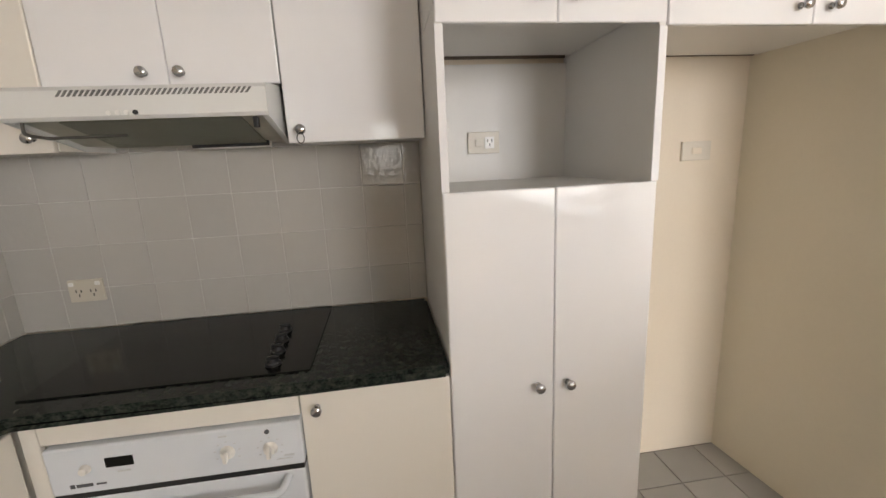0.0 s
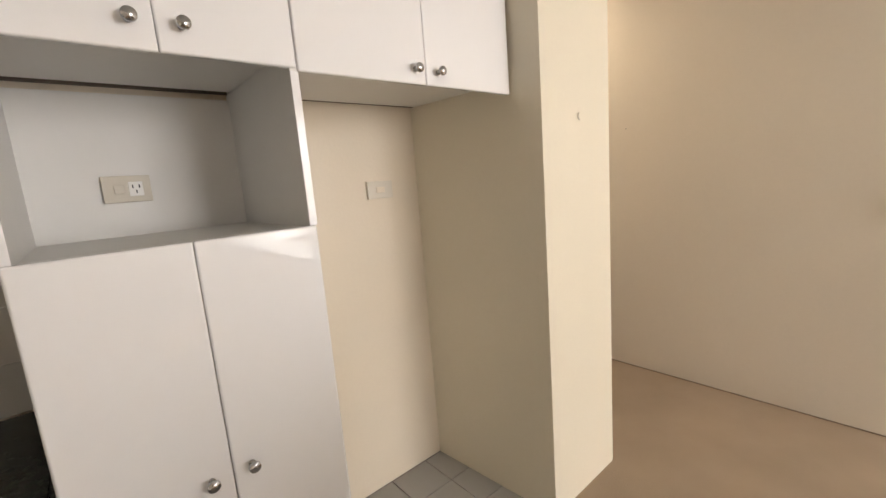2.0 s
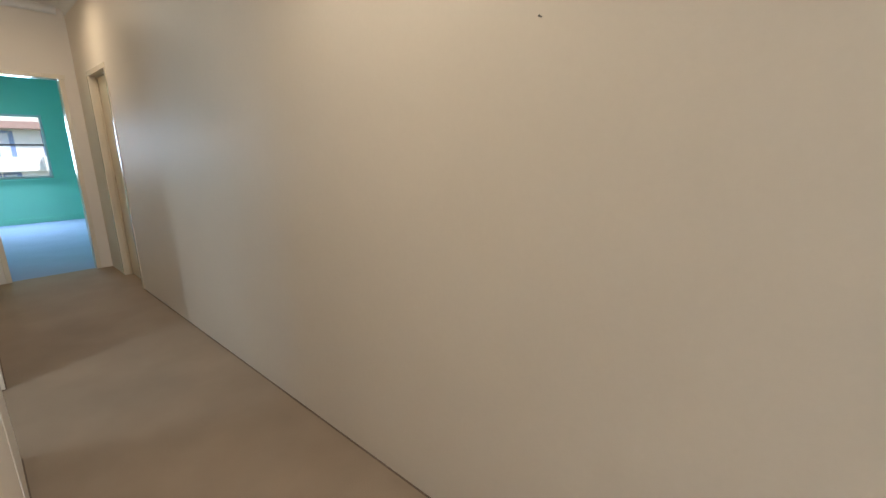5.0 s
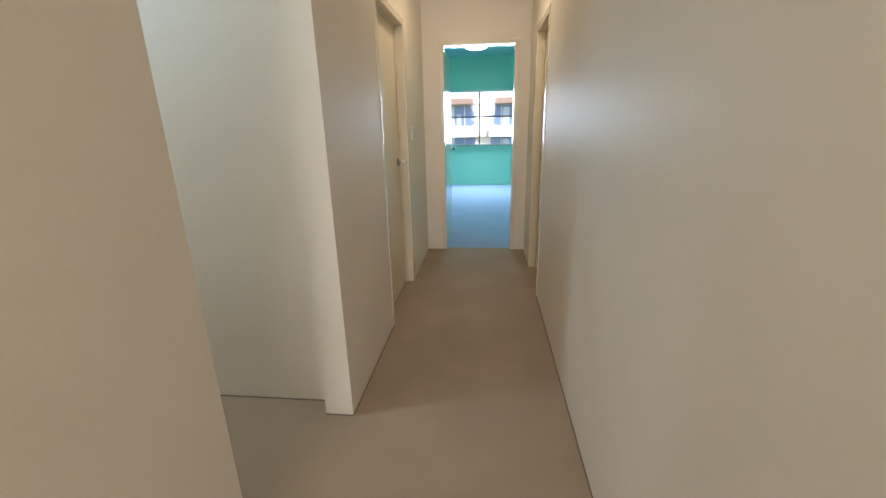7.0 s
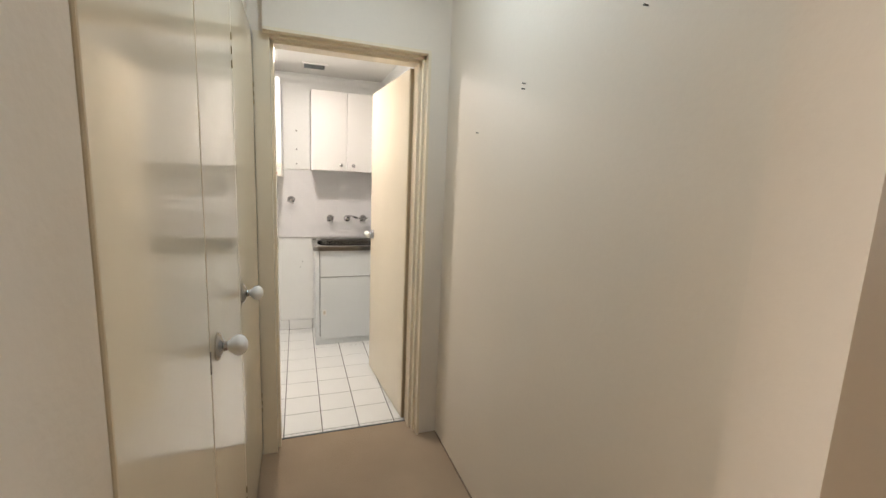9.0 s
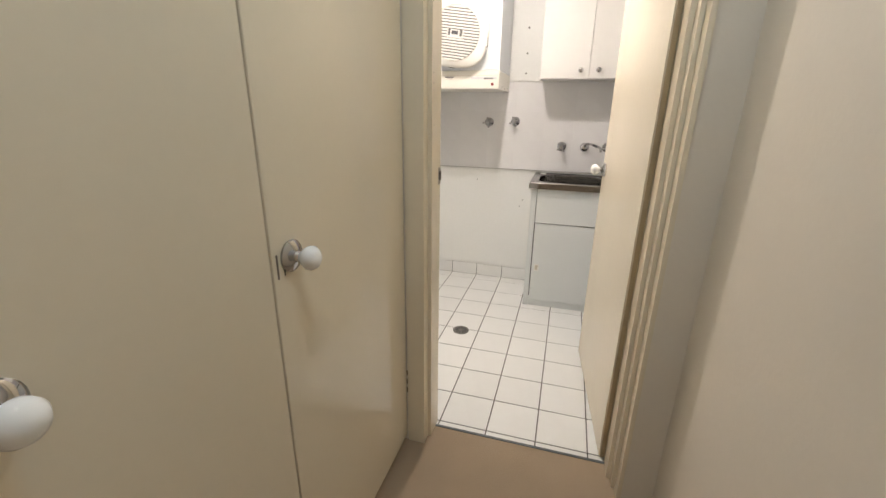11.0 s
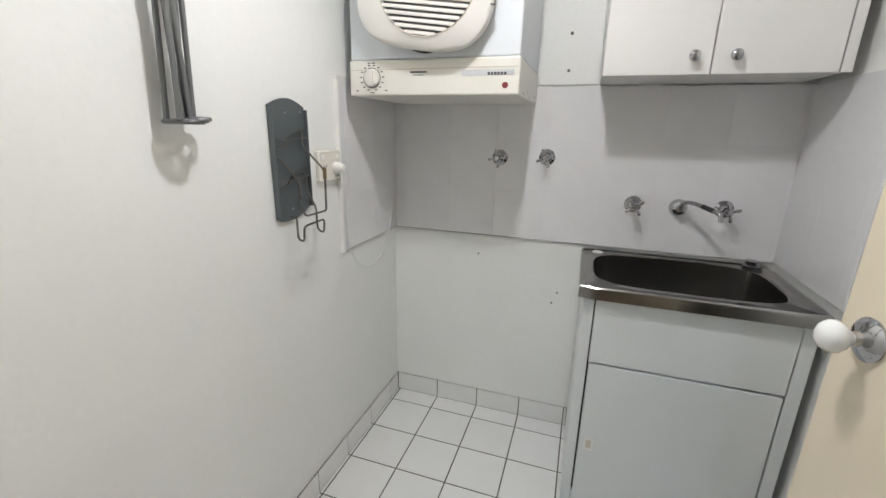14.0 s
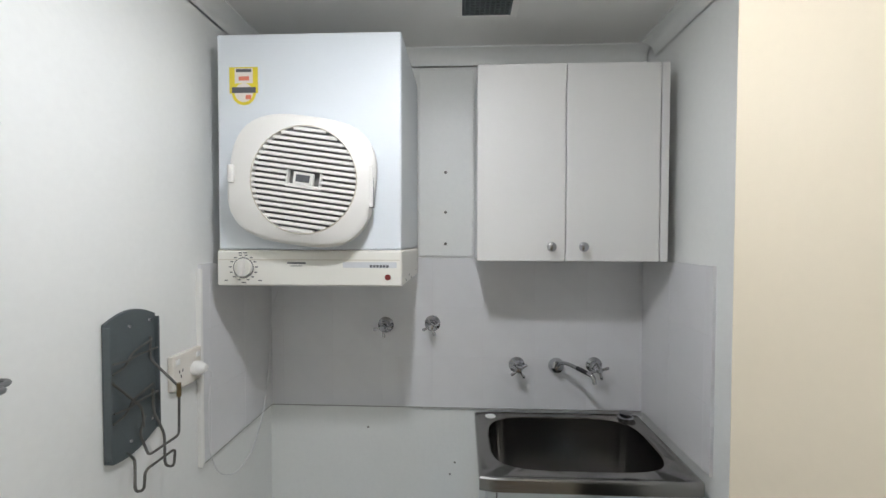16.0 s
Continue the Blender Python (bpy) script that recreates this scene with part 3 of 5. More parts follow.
# bedroom doorway
bd = thing("door_frame", (-0.49, 6.9, 0), "cream enamelled lining of the bedroom doorway", "door frame", kind="structure")
part("jamb", box((-0.872, 6.842, 0), (-0.83, 6.976, 2.03), 0.003), HALL_TRIM, bd)
part("jamb", box((-0.147, 6.842, 0), (-0.105, 6.976, 2.03), 0.003), HALL_TRIM, bd)
part("head", box((-0.885, 6.836, 2.03), (-0.095, 6.976, 2.075), 0.003), HALL_TRIM, bd)
door_5 = thing("door_5", (-0.84, 7.35, 0), "open cream bedroom door against the wall", "door", kind="structure")
part("leaf", box((-0.875, 6.985, 0.008), (-0.838, 7.70, 2.02), 0.002), CUPBOARD, door_5)
part("handle", lathe((-0.838, 7.63, 1.02), (1, 0, 0), [(0.025, 0), (0.025, 0.006), (0.01, 0.012), (0.01, 0.03), (0.02, 0.04), (0.02, 0.055), (0, 0.06)], 20), CHROME, door_5, "", True)

# laundry doorway
jl = thing("door_frame", (-2.93, 3.73, 0), "cream moulded laundry door frame with chipped paint", "door frame", kind="structure")
part("jamb", prism([(-2.893, 3.302), (-2.893, 3.371), (-2.938, 3.371), (-2.938, 3.385), (-3.034, 3.385), (-3.034, 3.344), (-2.928, 3.344), (-2.928, 3.302)], 2, 0, 2.078), ENAMEL, jl)
part("jamb", prism([(-2.846, 4.126), (-2.846, 4.112), (-2.895, 4.112), (-2.895, 4.099), (-2.938, 4.099), (-2.938, 4.085), (-3.024, 4.085), (-3.024, 4.126)], 2, 0, 2.078), ENAMEL, jl)
part("head", prism([(-2.846, 2.088), (-2.846, 2.074), (-2.895, 2.074), (-2.895, 2.061), (-2.938, 2.061), (-2.938, 2.047), (-3.024, 2.047), (-3.024, 2.088)], 1, 3.346, 4.124), ENAMEL, jl)
part("strike_plate", boxes(((-3.0325, 3.3853, 1.063), (-3.008, 3.3868, 1.124), ), ((-3.044, 3.3838, 1.074), (-3.0325, 3.3866, 1.110)), bevel=0.0005, seg=1), STRIKE, jl, "dull steel strike plate")
part("strike_hole", box((-3.0325, 3.3862, 1.078), (-3.0150, 3.3873, 1.109)), HOLE, jl)
for z in (1.0705, 1.1165):
    part("screw", lathe((-3.020, 3.3866, z), (0, 1, 0), [(0.0042, 0), (0.003, 0.0008), (0, 0.0008)], 10), GAP_BROWN, jl)
for x, z in ((-3.032, 1.30), (-3.033, 1.265), (-3.032, 1.19), (-3.031, 1.02), (-2.952, 1.43), (-2.952, 1.40), (-2.957, 1.27), (-2.945, 0.882), (-2.944, 0.872), (-2.948, 0.75)):
    part("chip", lathe((x, 3.385, z), (0, 1, 0), [(0.0022, 0), (0.0015, 0.0005), (0, 0.0005)], 7), GAP_BROWN, jl)
solo("threshold", box((-3.014, 3.379, -0.004), (-3.002, 4.088, 0.003), 0.001, 1), GREY_METAL, (-3.0, 3.73, 0), "thin metal strip between carpet and tiles", "threshold", kind="structure")

door_2 = thing("door_2", (-3.03, 4.063, 0), "open cream laundry door with porcelain knobs", "door", kind="structure")
leaf = part("leaf", box((-3.812, 4.063, 0.012), (-3.03, 4.100, 2.04), 0.002), ENAMEL, door_2)
porcelain_knob(door_2, (-3.747, 4.063, 1.052), (0, -1, 0))
porcelain_knob(door_2, (-3.747, 4.100, 1.052), (0, 1, 0))
# strip filling the hinge gap, coloured as its shade
part("hinge_gap", box((-3.029, 4.068, 0.012), (-3.0235, 4.0835, 2.04)), HINGE_SHADE, jl, "brown strip for the shaded gap between leaf and jamb")
part("latch", boxes(((-3.8145, 4.071, 1.0), (-3.8105, 4.092, 1.075)), ((-3.824, 4.076, 1.03), (-3.814, 4.087, 1.047)), bevel=0.001, seg=1), BRASS, door_2)
for z in (0.2, 1.0, 1.8):
    part("hinge", lathe((-3.030, 4.106, z - 0.045), (0, 0, 1), [(0.007, 0), (0.007, 0.09), (0, 0.091)], 12), BRASS, door_2, "small dull hinge", True)
door_2.matrix_world = Matrix.Translation((-3.03, 4.063, 0)) @ Matrix.Rotation(radians(5.0), 4, "Z")

# hall cupboard of three tall doors
cup = thing("hall_cupboard", (-2.04, 3.1, 0), "built-in cream hall cupboard with three closed doors", "cupboard")
part("frame", boxes(((-1.240, 3.19, 0), (-1.222, 3.255, 2.08)), ((-2.898, 3.19, 0), (-2.8915, 3.262, 2.08)), ((-2.891, 3.19, 2.045), (-1.24, 3.297, 2.08)), ((-2.891, 3.19, 0), (-1.24, 3.28, 0.03)), bevel=0.003), CUPBOARD, cup)
# brown backing gives the gaps between the doors their shade
part("inside", box((-2.8905, 3.10, 0.03), (-1.265, 3.255, 2.04)), GAP_BROWN, cup, "dark cupboard inside")
for x0, x1, knob in ((-1.223, -1.709, None), (-1.716, -2.206, -1.785), (-2.211, -2.8905, -2.268)):
    d = part("door", box((x1, 3.268, 0.035), (x0, 3.300, 2.042), 0.003), CUPBOARD, cup)
    if knob:
        part("latch_gap", box((x0 - 0.004 if knob > -2 else knob + 0.040, 3.296, 0.998), (x0 + 0.004 if knob > -2 else knob + 0.046, 3.3008, 1.05), 0.001, 1), GAP_BROWN, d, "dark worn latch slot")
        porcelain_knob(d, (knob, 3.300, 1.035), (0, 1, 0))
        part("keyhole", box((knob + 0.022, 3.2995, 1.0), (knob + 0.025, 3.3008, 1.02)), BLACK, d) if knob < -2 else None
        for z in (0.24, 1.755):
            part("hinge", boxes(*[((x1 - 0.0045, 3.294, z + 0.04 * k), (x1 + 0.0015, 3.3025, z + 0.04 * k + 0.022)) for k in range(3)], bevel=0.001, seg=1), BRASS, d, "small dull hinge knuckles")


# ---- lamps ----
def ceiling_lamp(name, p, r, mat, label):
    """A round oyster lamp under a ceiling."""
    l = thing(name, p, label, "ceiling lamp")
    part("base", lathe(p, (0, 0, -1), [(r, 0), (r, 0.018), (r * 0.93, 0.02), (0, 0.02)], 40), PLASTIC, l, "", True)
    part("diffuser", lathe((p[0], p[1], p[2] - 0.02), (0, 0, -1), [(r * 0.9, 0), (r * 0.85, 0.015), (r * 0.6, 0.03), (r * 0.3, 0.036), (0, 0.038)], 40), mat, l, "lit glass diffuser", True)


ceiling_lamp("hall_ceiling_lamp", (-0.5, 1.9, TOP), 0.15, WARM_BULB, "round warm-lit oyster lamp on the hall ceiling")
ceiling_lamp("hall_ceiling_lamp", (-0.5, 5.75, TOP), 0.15, WARM_BULB, "round warm-lit oyster lamp on the hall ceiling")
ceiling_lamp("alcove_ceiling_lamp", (-2.0, 3.78, TOP), 0.14, COOL_BULB, "round cool-lit oyster lamp on the alcove ceiling")
ceiling_lamp("laundry_ceiling_lamp", (-3.72, 3.42, 2.335), 0.14, BULB, "round lit oyster lamp on the laundry ceiling")
ceiling_lamp("bedroom_ceiling_lamp", (-0.60, 10.35, 2.55), 0.20, BULB, "round oyster lamp on the bedroom ceiling")


# ---- wall plates ----
def plate(name, lo, hi, axis, mat, label, category, details=()):
    p = thing(name, [(a + b) / 2 for a, b in zip(lo, hi)], label, category)
    part("plate", box(lo, hi, 0.002), mat, p)
    for n, l, h, m in details:
        part(n, box(l, h, 0.0012, 1), m, p)
    return p


plate("light_switch", (-0.012, 0.116, 1.075), (0.0, 0.189, 1.188), 0, PLASTIC, "white three-gang light switch on the hall wall", "light switch", [("inner_plate", (-0.015, 0.128, 1.088), (-0.0115, 0.177, 1.175), PLASTIC)] + [("rocker", (-0.0185, 0.143, 1.094 + 0.027 * i), (-0.0145, 0.162, 1.114 + 0.027 * i), PLASTIC) for i in range(3)])
plate("wall_outlet", (0.953, -1.60, 0.26), (0.965, -1.49, 0.33), 0, PLASTIC, "white double outlet low on the living room wall", "power outlet", [("outlet_face", (0.950, -1.585 + 0.05 * i, 0.275), (0.954, -1.545 + 0.05 * i, 0.315), PLASTIC) for i in range(2)])
plate("hall_switch", (-1.035, 6.07, 1.20), (-1.025, 6.14, 1.31), 0, PLASTIC, "white light switch beside the hall door", "light switch", [("rocker", (-1.026, 6.095, 1.24), (-1.022, 6.115, 1.27), PLASTIC)])
plate("nook_plate", (-1.842, 1.668, 1.35), (-1.715, 1.68, 1.425), 1, AGED_PLATE, "cream blank plate in the fridge nook", "wall plate", [("insert", (-1.80, 1.665, 1.375), (-1.757, 1.669, 1.40), NOOK)])


def outlet_pins(p, y, x, z, out):
    """Three pin slots of an outlet that faces -y."""
    for dx, dz, ang in ((-0.008, 0.006, 0), (0.008, 0.006, 0), (0, -0.009, 0)):
        part("pin_slot", box((x + dx - 0.0016, y - 0.0012, z + dz - 0.005), (x + dx + 0.0016, y + 0.001, z + dz + 0.005)), BLACK, p)


ns = plate("niche_outlet", (-2.727, 1.640, 1.415), (-2.610, 1.652, 1.492), 1, IVORY, "aged single power outlet inside the niche", "power outlet", [("switch", (-2.70, 1.636, 1.44), (-2.675, 1.641, 1.465), IVORY), ("socket_face", (-2.665, 1.637, 1.432), (-2.630, 1.641, 1.474), PLASTIC)])
outlet_pins(ns, 1.637, -2.647, 1.454, -1)
bs = plate("bench_outlet", (-4.150, 1.656, 0.972), (-4.040, 1.668, 1.050), 1, IVORY, "cream double power outlet on the splashback", "power outlet", [("switch", (-4.145, 1.652, 1.03), (-4.13, 1.657, 1.043), PLASTIC), ("switch", (-4.062, 1.652, 1.03), (-4.047, 1.657, 1.043), PLASTIC)])
outlet_pins(bs, 1.656, -4.118, 1.005, -1)
outlet_pins(bs, 1.656, -4.072, 1.005, -1)


def nail(p, axis, size=0.003):
    solo("nail", lathe(p, axis, [(size * 0.6, -0.004), (size * 0.6, 0.010), (size, 0.0105), (size, 0.012), (0, 0.0125)], 10), WIRE, p, "small dark nail in the painted wall", "nail", smooth=True)


for p, a in (((-1.541, 4.23, 1.848), (0, -1, 0)), ((-2.068, 4.23, 1.788), (0, -1, 0)), ((-2.070, 4.23, 1.77), (0, -1, 0)), ((-2.45, 4.23, 1.66), (0, -1, 0)), ((0, 1.411, 1.646), (-1, 0, 0))):
    nail(p, a)
hook = rod(curve_points([(-1.272, 1.003, 1.622), (-1.278, 0.994, 1.622), (-1.287, 0.994, 1.614), (-1.286, 0.993, 1.602), (-1.276, 0.993, 1.597)], 0.006), 0.0022)
solo("picture_hook", hook, IVORY, (-1.28, 1.0, 1.6), "small painted picture hook on the wall end", "hook", smooth=True)

# ---- kitchen ----
def cabinet(name, x0, x1, y0, y1, z0, z1, label, doors, mat, knobs, carcass=CARCASS, open_back=0.0, size=1.0, drop=0.0):
    """A cabinet that faces -y: a carcass of boards, doors (x from, x to) and chrome knobs."""
    c = thing(name, ((x0 + x1) / 2, (y0 + y1) / 2, z0), label, "cabinet")
    t = 0.016
    f = y0 + 0.019
    part("side_panel", box((x0, f, z0 + drop), (x0 + t, y1, z1), 0.001, 1), carcass, c)
    part("side_panel", box((x1 - t, f, z0 + drop), (x1, y1, z1), 0.001, 1), carcass, c)
    part("bottom", box((x0 + t, f, z0 + drop), (x1 - t, y1 - open_back, z0 + t + drop), 0.001, 1), carcass, c)
    part("top", box((x0 + t, f, z1 - t), (x1 - t, y1, z1), 0.001, 1), carcass, c)
    # with open_back the back is brown, as the shaded slit behind the bottom board
    part("back", box((x0 + t, y1 - 0.01, z0 + drop + (t if not open_back else 0)), (x1 - t, y1 - 0.002, z1 - t)), GAP_BROWN if open_back else carcass, c)
    made = []
    for a, b in doors:
        made.append(part("door", box((a + 0.0008, y0, z0 - 0.004), (b - 0.0008, y0 + 0.018, z1 - 0.002), 0.004, 3), mat, c, "", True))
    for i, x, z in knobs:
        chrome_knob(made[i], (x, y0, z), (0, -1, 0), size)
    return c


WALLY = 1.674
cabinet("overhead_cabinet", -2.905, -2.332, 1.118, WALLY, 1.706, 2.42, "white gloss overhead cabinet above the open niche", [(-2.905, -2.612), (-2.612, -2.332)], LAMINATE, [(0, -2.655, 1.757), (1, -2.566, 1.757)], open_back=0.05, drop=0.04)
cabinet("fridge_overhead_cabinet", -2.330, -1.535, 1.118, WALLY, 1.700, 2.42, "white gloss cabinet above the empty fridge nook", [(-2.330, -1.926), (-1.926, -1.535)], LAMINATE, [(0, -1.968, 1.738), (1, -1.878, 1.738)], drop=0.045, open_back=0.02)
cabinet("hood_cabinet", -3.918, -3.312, 1.405, 1.664, 1.636, 2.42, "white cabinet above the range hood", [(-3.918, -3.603), (-3.603, -3.312)], LAMINATE, [(0, -3.660, 1.664), (1, -3.566, 1.664)], size=1.05)
wc = cabinet("wall_cabinet", -3.310, -2.9075, 1.405, 1.664, 1.470, 2.42, "white wall cabinet with a key in its lock", [(-3.310, -2.9075)], LAMINATE, [(0, -3.268, 1.503)], size=1.05)
part("key_ring", rod([(-3.268 + 0.010 * math.cos(a), 1.373, 1.478 + 0.014 * math.sin(a)) for a in [2 * math.pi * i / 20 for i in range(21)]], 0.0014, 6), BLACK, wc, "small dark key ring", True)
cabinet("corner_wall_cabinet", -4.325, -3.920, 1.405, 1.664, 1.470, 2.42, "ivory wall cabinet beside the range hood", [(-4.325, -3.920)], LAMINATE_SOFT, [(0, -3.965, 1.505)], LAMINATE_SOFT, size=1.05)

# tall pantry with an open niche over two doors
tall = thing("pantry_cabinet", (-2.62, 1.4, 0), "tall white gloss pantry with an open niche", "cabinet")
part("side_panel", box((-2.905, 1.122, 0), (-2.888, WALLY, 1.744), 0.001, 1), CARCASS, tall)
part("side_panel", box((-2.350, 1.122, 0), (-2.332, WALLY, 1.744), 0.001, 1), CARCASS, tall)
part("edge_strip", box((-2.9065, 1.117, 1.320), (-2.8865, 1.122, 1.700), 0.001, 1), LAMINATE, tall)
part("edge_strip", box((-2.3515, 1.117, 1.320), (-2.3305, 1.122, 1.694), 0.001, 1), LAMINATE, tall)
part("niche_back", box((-2.888, 1.652, 1.31), (-2.350, 1.664, 1.725)), CARCASS, tall, "grey-white niche back board")
part("niche_shelf", box((-2.888, 1.137, 1.300), (-2.350, 1.652, 1.316), 0.001, 1), CARCASS, tall)
part("plinth", box((-2.888, 1.17, 0), (-2.350, 1.19, 0.1)), CARCASS, tall)
for a, b, kx in ((-2.905, -2.613, -2.660), (-2.613, -2.332, -2.572)):
    d = part("door", box((a + 0.001, 1.117, 0.1), (b - 0.001, 1.135, 1.319), 0.005, 3), LAMINATE, tall, "", True)
    chrome_knob(d, (kx, 1.117, 0.772), (0, -1, 0))

# base cabinets
base = thing("base_cabinet", (-3.115, 1.4, 0), "ivory base cabinet under the granite bench", "cabinet")
part("body", boxes(((-3.312, 1.135, 0.1), (-3.296, 1.66, 0.836)), ((-2.928, 1.135, 0.1), (-2.912, 1.66, 0.836)), ((-3.296, 1.135, 0.1), (-2.928, 1.66, 0.116)), ((-3.296, 1.17, 0), (-2.928, 1.19, 0.1)), bevel=0.001, seg=1), CARCASS, base)
d = part("door", box((-3.300, 1.115, 0.1), (-2.908, 1.133, 0.832), 0.004), LAMINATE_SOFT, base, "", True)
chrome_knob(d, (-3.258, 1.115, 0.788), (0, -1, 0))
corner = thing("corner_base_cabinet", (-4.15, 0.9, 0), "ivory base cabinet under the bench return", "cabinet")
part("body", box((-4.326, -0.4, 0.1), (-3.962, 1.655, 0.834), 0.002, 1), LAMINATE_SOFT, corner)
part("filler_panel", box((-3.943, 1.112, 0.1), (-3.907, 1.130, 0.832), 0.002, 1), LAMINATE_SOFT, corner)
part("door", box((-3.960, -0.35, 0.1), (-3.943, 0.45, 0.828), 0.004), LAMINATE_SOFT, corner)
part("door", box((-3.960, 0.455, 0.1), (-3.943, 1.10, 0.828), 0.004), LAMINATE_SOFT, corner)

# oven
oven = thing("oven", (-3.63, 1.4, 0.1), "white built-in oven with dial controls", "oven")
part("filler_panel", box((-3.905, 1.112, 0.772), (-3.302, 1.136, 0.832), 0.003), LAMINATE_SOFT, oven, "ivory filler strip")
part("body", box((-3.925, 1.15, 0.1), (-3.325, 1.655, 0.80)), CARCASS, oven)
panel = part("control_panel", box((-3.893, 1.096, 0.642), (-3.302, 1.148, 0.768), 0.005), OVEN, oven)
part("gap", box((-3.890, 1.0985, 0.6275), (-3.304, 1.15, 0.644)), BLACK, oven, "black gap above the oven door")
odoor = part("oven_door", box((-3.891, 1.100, 0.13), (-3.304, 1.148, 0.628), 0.006), OVEN, oven)
part("window", box((-3.86, 1.098, 0.20), (-3.39, 1.103, 0.47), 0.002, 1), HOB, odoor, "dark oven glass")
part("handle", rod(curve_points([(-3.80, 1.10, 0.585), (-3.80, 1.062, 0.590), (-3.36, 1.062, 0.590), (-3.345, 1.10, 0.612)], 0.025, 8), 0.010, 10), OVEN, odoor, "white bar handle", True)
part("display", box((-3.763, 1.0935, 0.706), (-3.700, 1.098, 0.732), 0.001, 1), HOB, panel, "small black clock display")
for x, z, r in ((-3.484, 0.704, 0.0145), (-3.381, 0.700, 0.0145), (-3.808, 0.709, 0.010)):
    part("dial", lathe((x, 1.096, z), (0, -1, 0), [(r * 1.25, 0), (r * 1.25, 0.003), (r, 0.006), (r * 0.85, 0.014), (0, 0.0145)], 24), DRYER_PLASTIC, panel, "ivory control dial", True)
    if r > 0.012:
        part("dial_grip", box((x - 0.005, 1.068, z - r), (x + 0.005, 1.083, z + r), 0.003), DRYER_PLASTIC, panel, "", True)
        for i in range(7):
            a = radians(-120 + 40 * i)
            part("mark", box((x + 0.030 * math.sin(a) - 0.003, 1.0945, z + 0.030 * math.cos(a) - 0.001), (x + 0.030 * math.sin(a) + 0.003, 1.0965, z + 0.030 * math.cos(a) + 0.001)), SILVER_PRINT, panel)
part("pilot_light", lathe((-3.384, 1.096, 0.748), (0, -1, 0), [(0.006, 0), (0.006, 0.003), (0, 0.004)], 16), PRINT, panel, "small dark pilot light", True)
part("badge", boxes(((-3.850, 1.0945, 0.660), (-3.840, 1.0965, 0.670)), ((-3.836, 1.0945, 0.661), (-3.800, 1.0965, 0.669)), ((-3.792, 1.0945, 0.663), (-3.77, 1.0965, 0.667))), PRINT, panel, "small dark maker's badge")
for a, b in (((-3.35, 0.672), (-3.325, 0.676)), ((-3.37, 0.664), (-3.33, 0.666)), ((-3.50, 0.748), (-3.48, 0.752)), ((-3.74, 0.690), (-3.71, 0.693))):
    part("print", box((a[0], 1.0945, a[1]), (b[0], 1.0965, b[1])), SILVER_PRINT, panel)

# granite bench
bench = prism([(-4.328, 1.664), (-2.910, 1.664), (-2.910, 1.094), (-3.935, 1.094), (-3.985, 1.045), (-3.985, -0.4), (-4.328, -0.4)], 2, 0.836, 0.872)
bmesh.ops.bevel(bench, geom=list(bench.edges), offset=0.010, segments=3, affect="EDGES")
solo("benchtop", bench, GRANITE, (-3.5, 1.4, 0.812), "polished dark green granite benchtop", "benchtop", smooth=True)
hob = thing("cooktop", (-3.62, 1.4, 0.872), "black ceramic glass cooktop set in granite", "cooktop")
part("glass", box((-3.965, 1.152, 0.872), (-3.272, 1.652, 0.8765), 0.0015), HOB, hob)
for i in range(4):
    x, y = -3.378 - 0.006 * i, 1.205 + 0.078 * i
    part("dial", lathe((x, y, 0.8765), (0, 0, 1), [(0.021, 0), (0.021, 0.006), (0.017, 0.010), (0.016, 0.020), (0, 0.021)], 20), BLACK, hob, "black cooktop dial", True)
    part("dial_grip", box((x - 0.017, y - 0.0035, 0.893), (x + 0.017, y + 0.0035, 0.901), 0.002), BLACK, hob)

# range hood
hood = thing("range_hood", (-3.63, 1.45, 1.47), "white slide-under range hood with vent slots", "range hood")
side = [(1.660, 1.628), (1.420, 1.628), (1.284, 1.613), (1.268, 1.602), (1.264, 1.541), (1.272, 1.532), (1.40, 1.500), (1.520, 1.472), (1.660, 1.472)]
part("shell", prism(side, 0, -3.928, -3.912), HOOD, hood)
part("shell", prism(side, 0, -3.338, -3.322), HOOD, hood)
part("front", prism([(1.420, 1.628), (1.284, 1.613), (1.268, 1.602), (1.264, 1.541), (1.272, 1.532), (1.280, 1.540), (1.280, 1.600), (1.420, 1.618)], 0, -3.912, -3.338), HOOD, hood)
part("top", box((-3.912, 1.420, 1.616), (-3.338, 1.66, 1.628)), HOOD, hood)
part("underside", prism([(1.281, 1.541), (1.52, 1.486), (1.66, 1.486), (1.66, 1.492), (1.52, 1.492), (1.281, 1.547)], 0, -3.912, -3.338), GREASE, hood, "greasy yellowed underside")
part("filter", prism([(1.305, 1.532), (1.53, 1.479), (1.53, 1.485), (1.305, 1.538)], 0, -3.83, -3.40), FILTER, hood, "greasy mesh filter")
part("lamp_cover", box((-3.62, 1.545, 1.468), (-3.40, 1.60, 1.487), 0.003), PLASTIC, hood)
part("lamp_edge", box((-3.625, 1.535, 1.470), (-3.395, 1.545, 1.486), 0.002, 1), BLACK, hood, "dark edge of the lamp cover")
part("slide", box((-3.372, 1.305, 1.506), (-3.360, 1.325, 1.534), 0.002), BLACK, hood)
part("hinge_arm", rod(curve_points([(-3.90, 1.290, 1.535), (-3.905, 1.295, 1.505), (-3.88, 1.335, 1.498), (-3.70, 1.345, 1.500)], 0.01), 0.004, 8), WIRE, hood, "dark wire support", True)
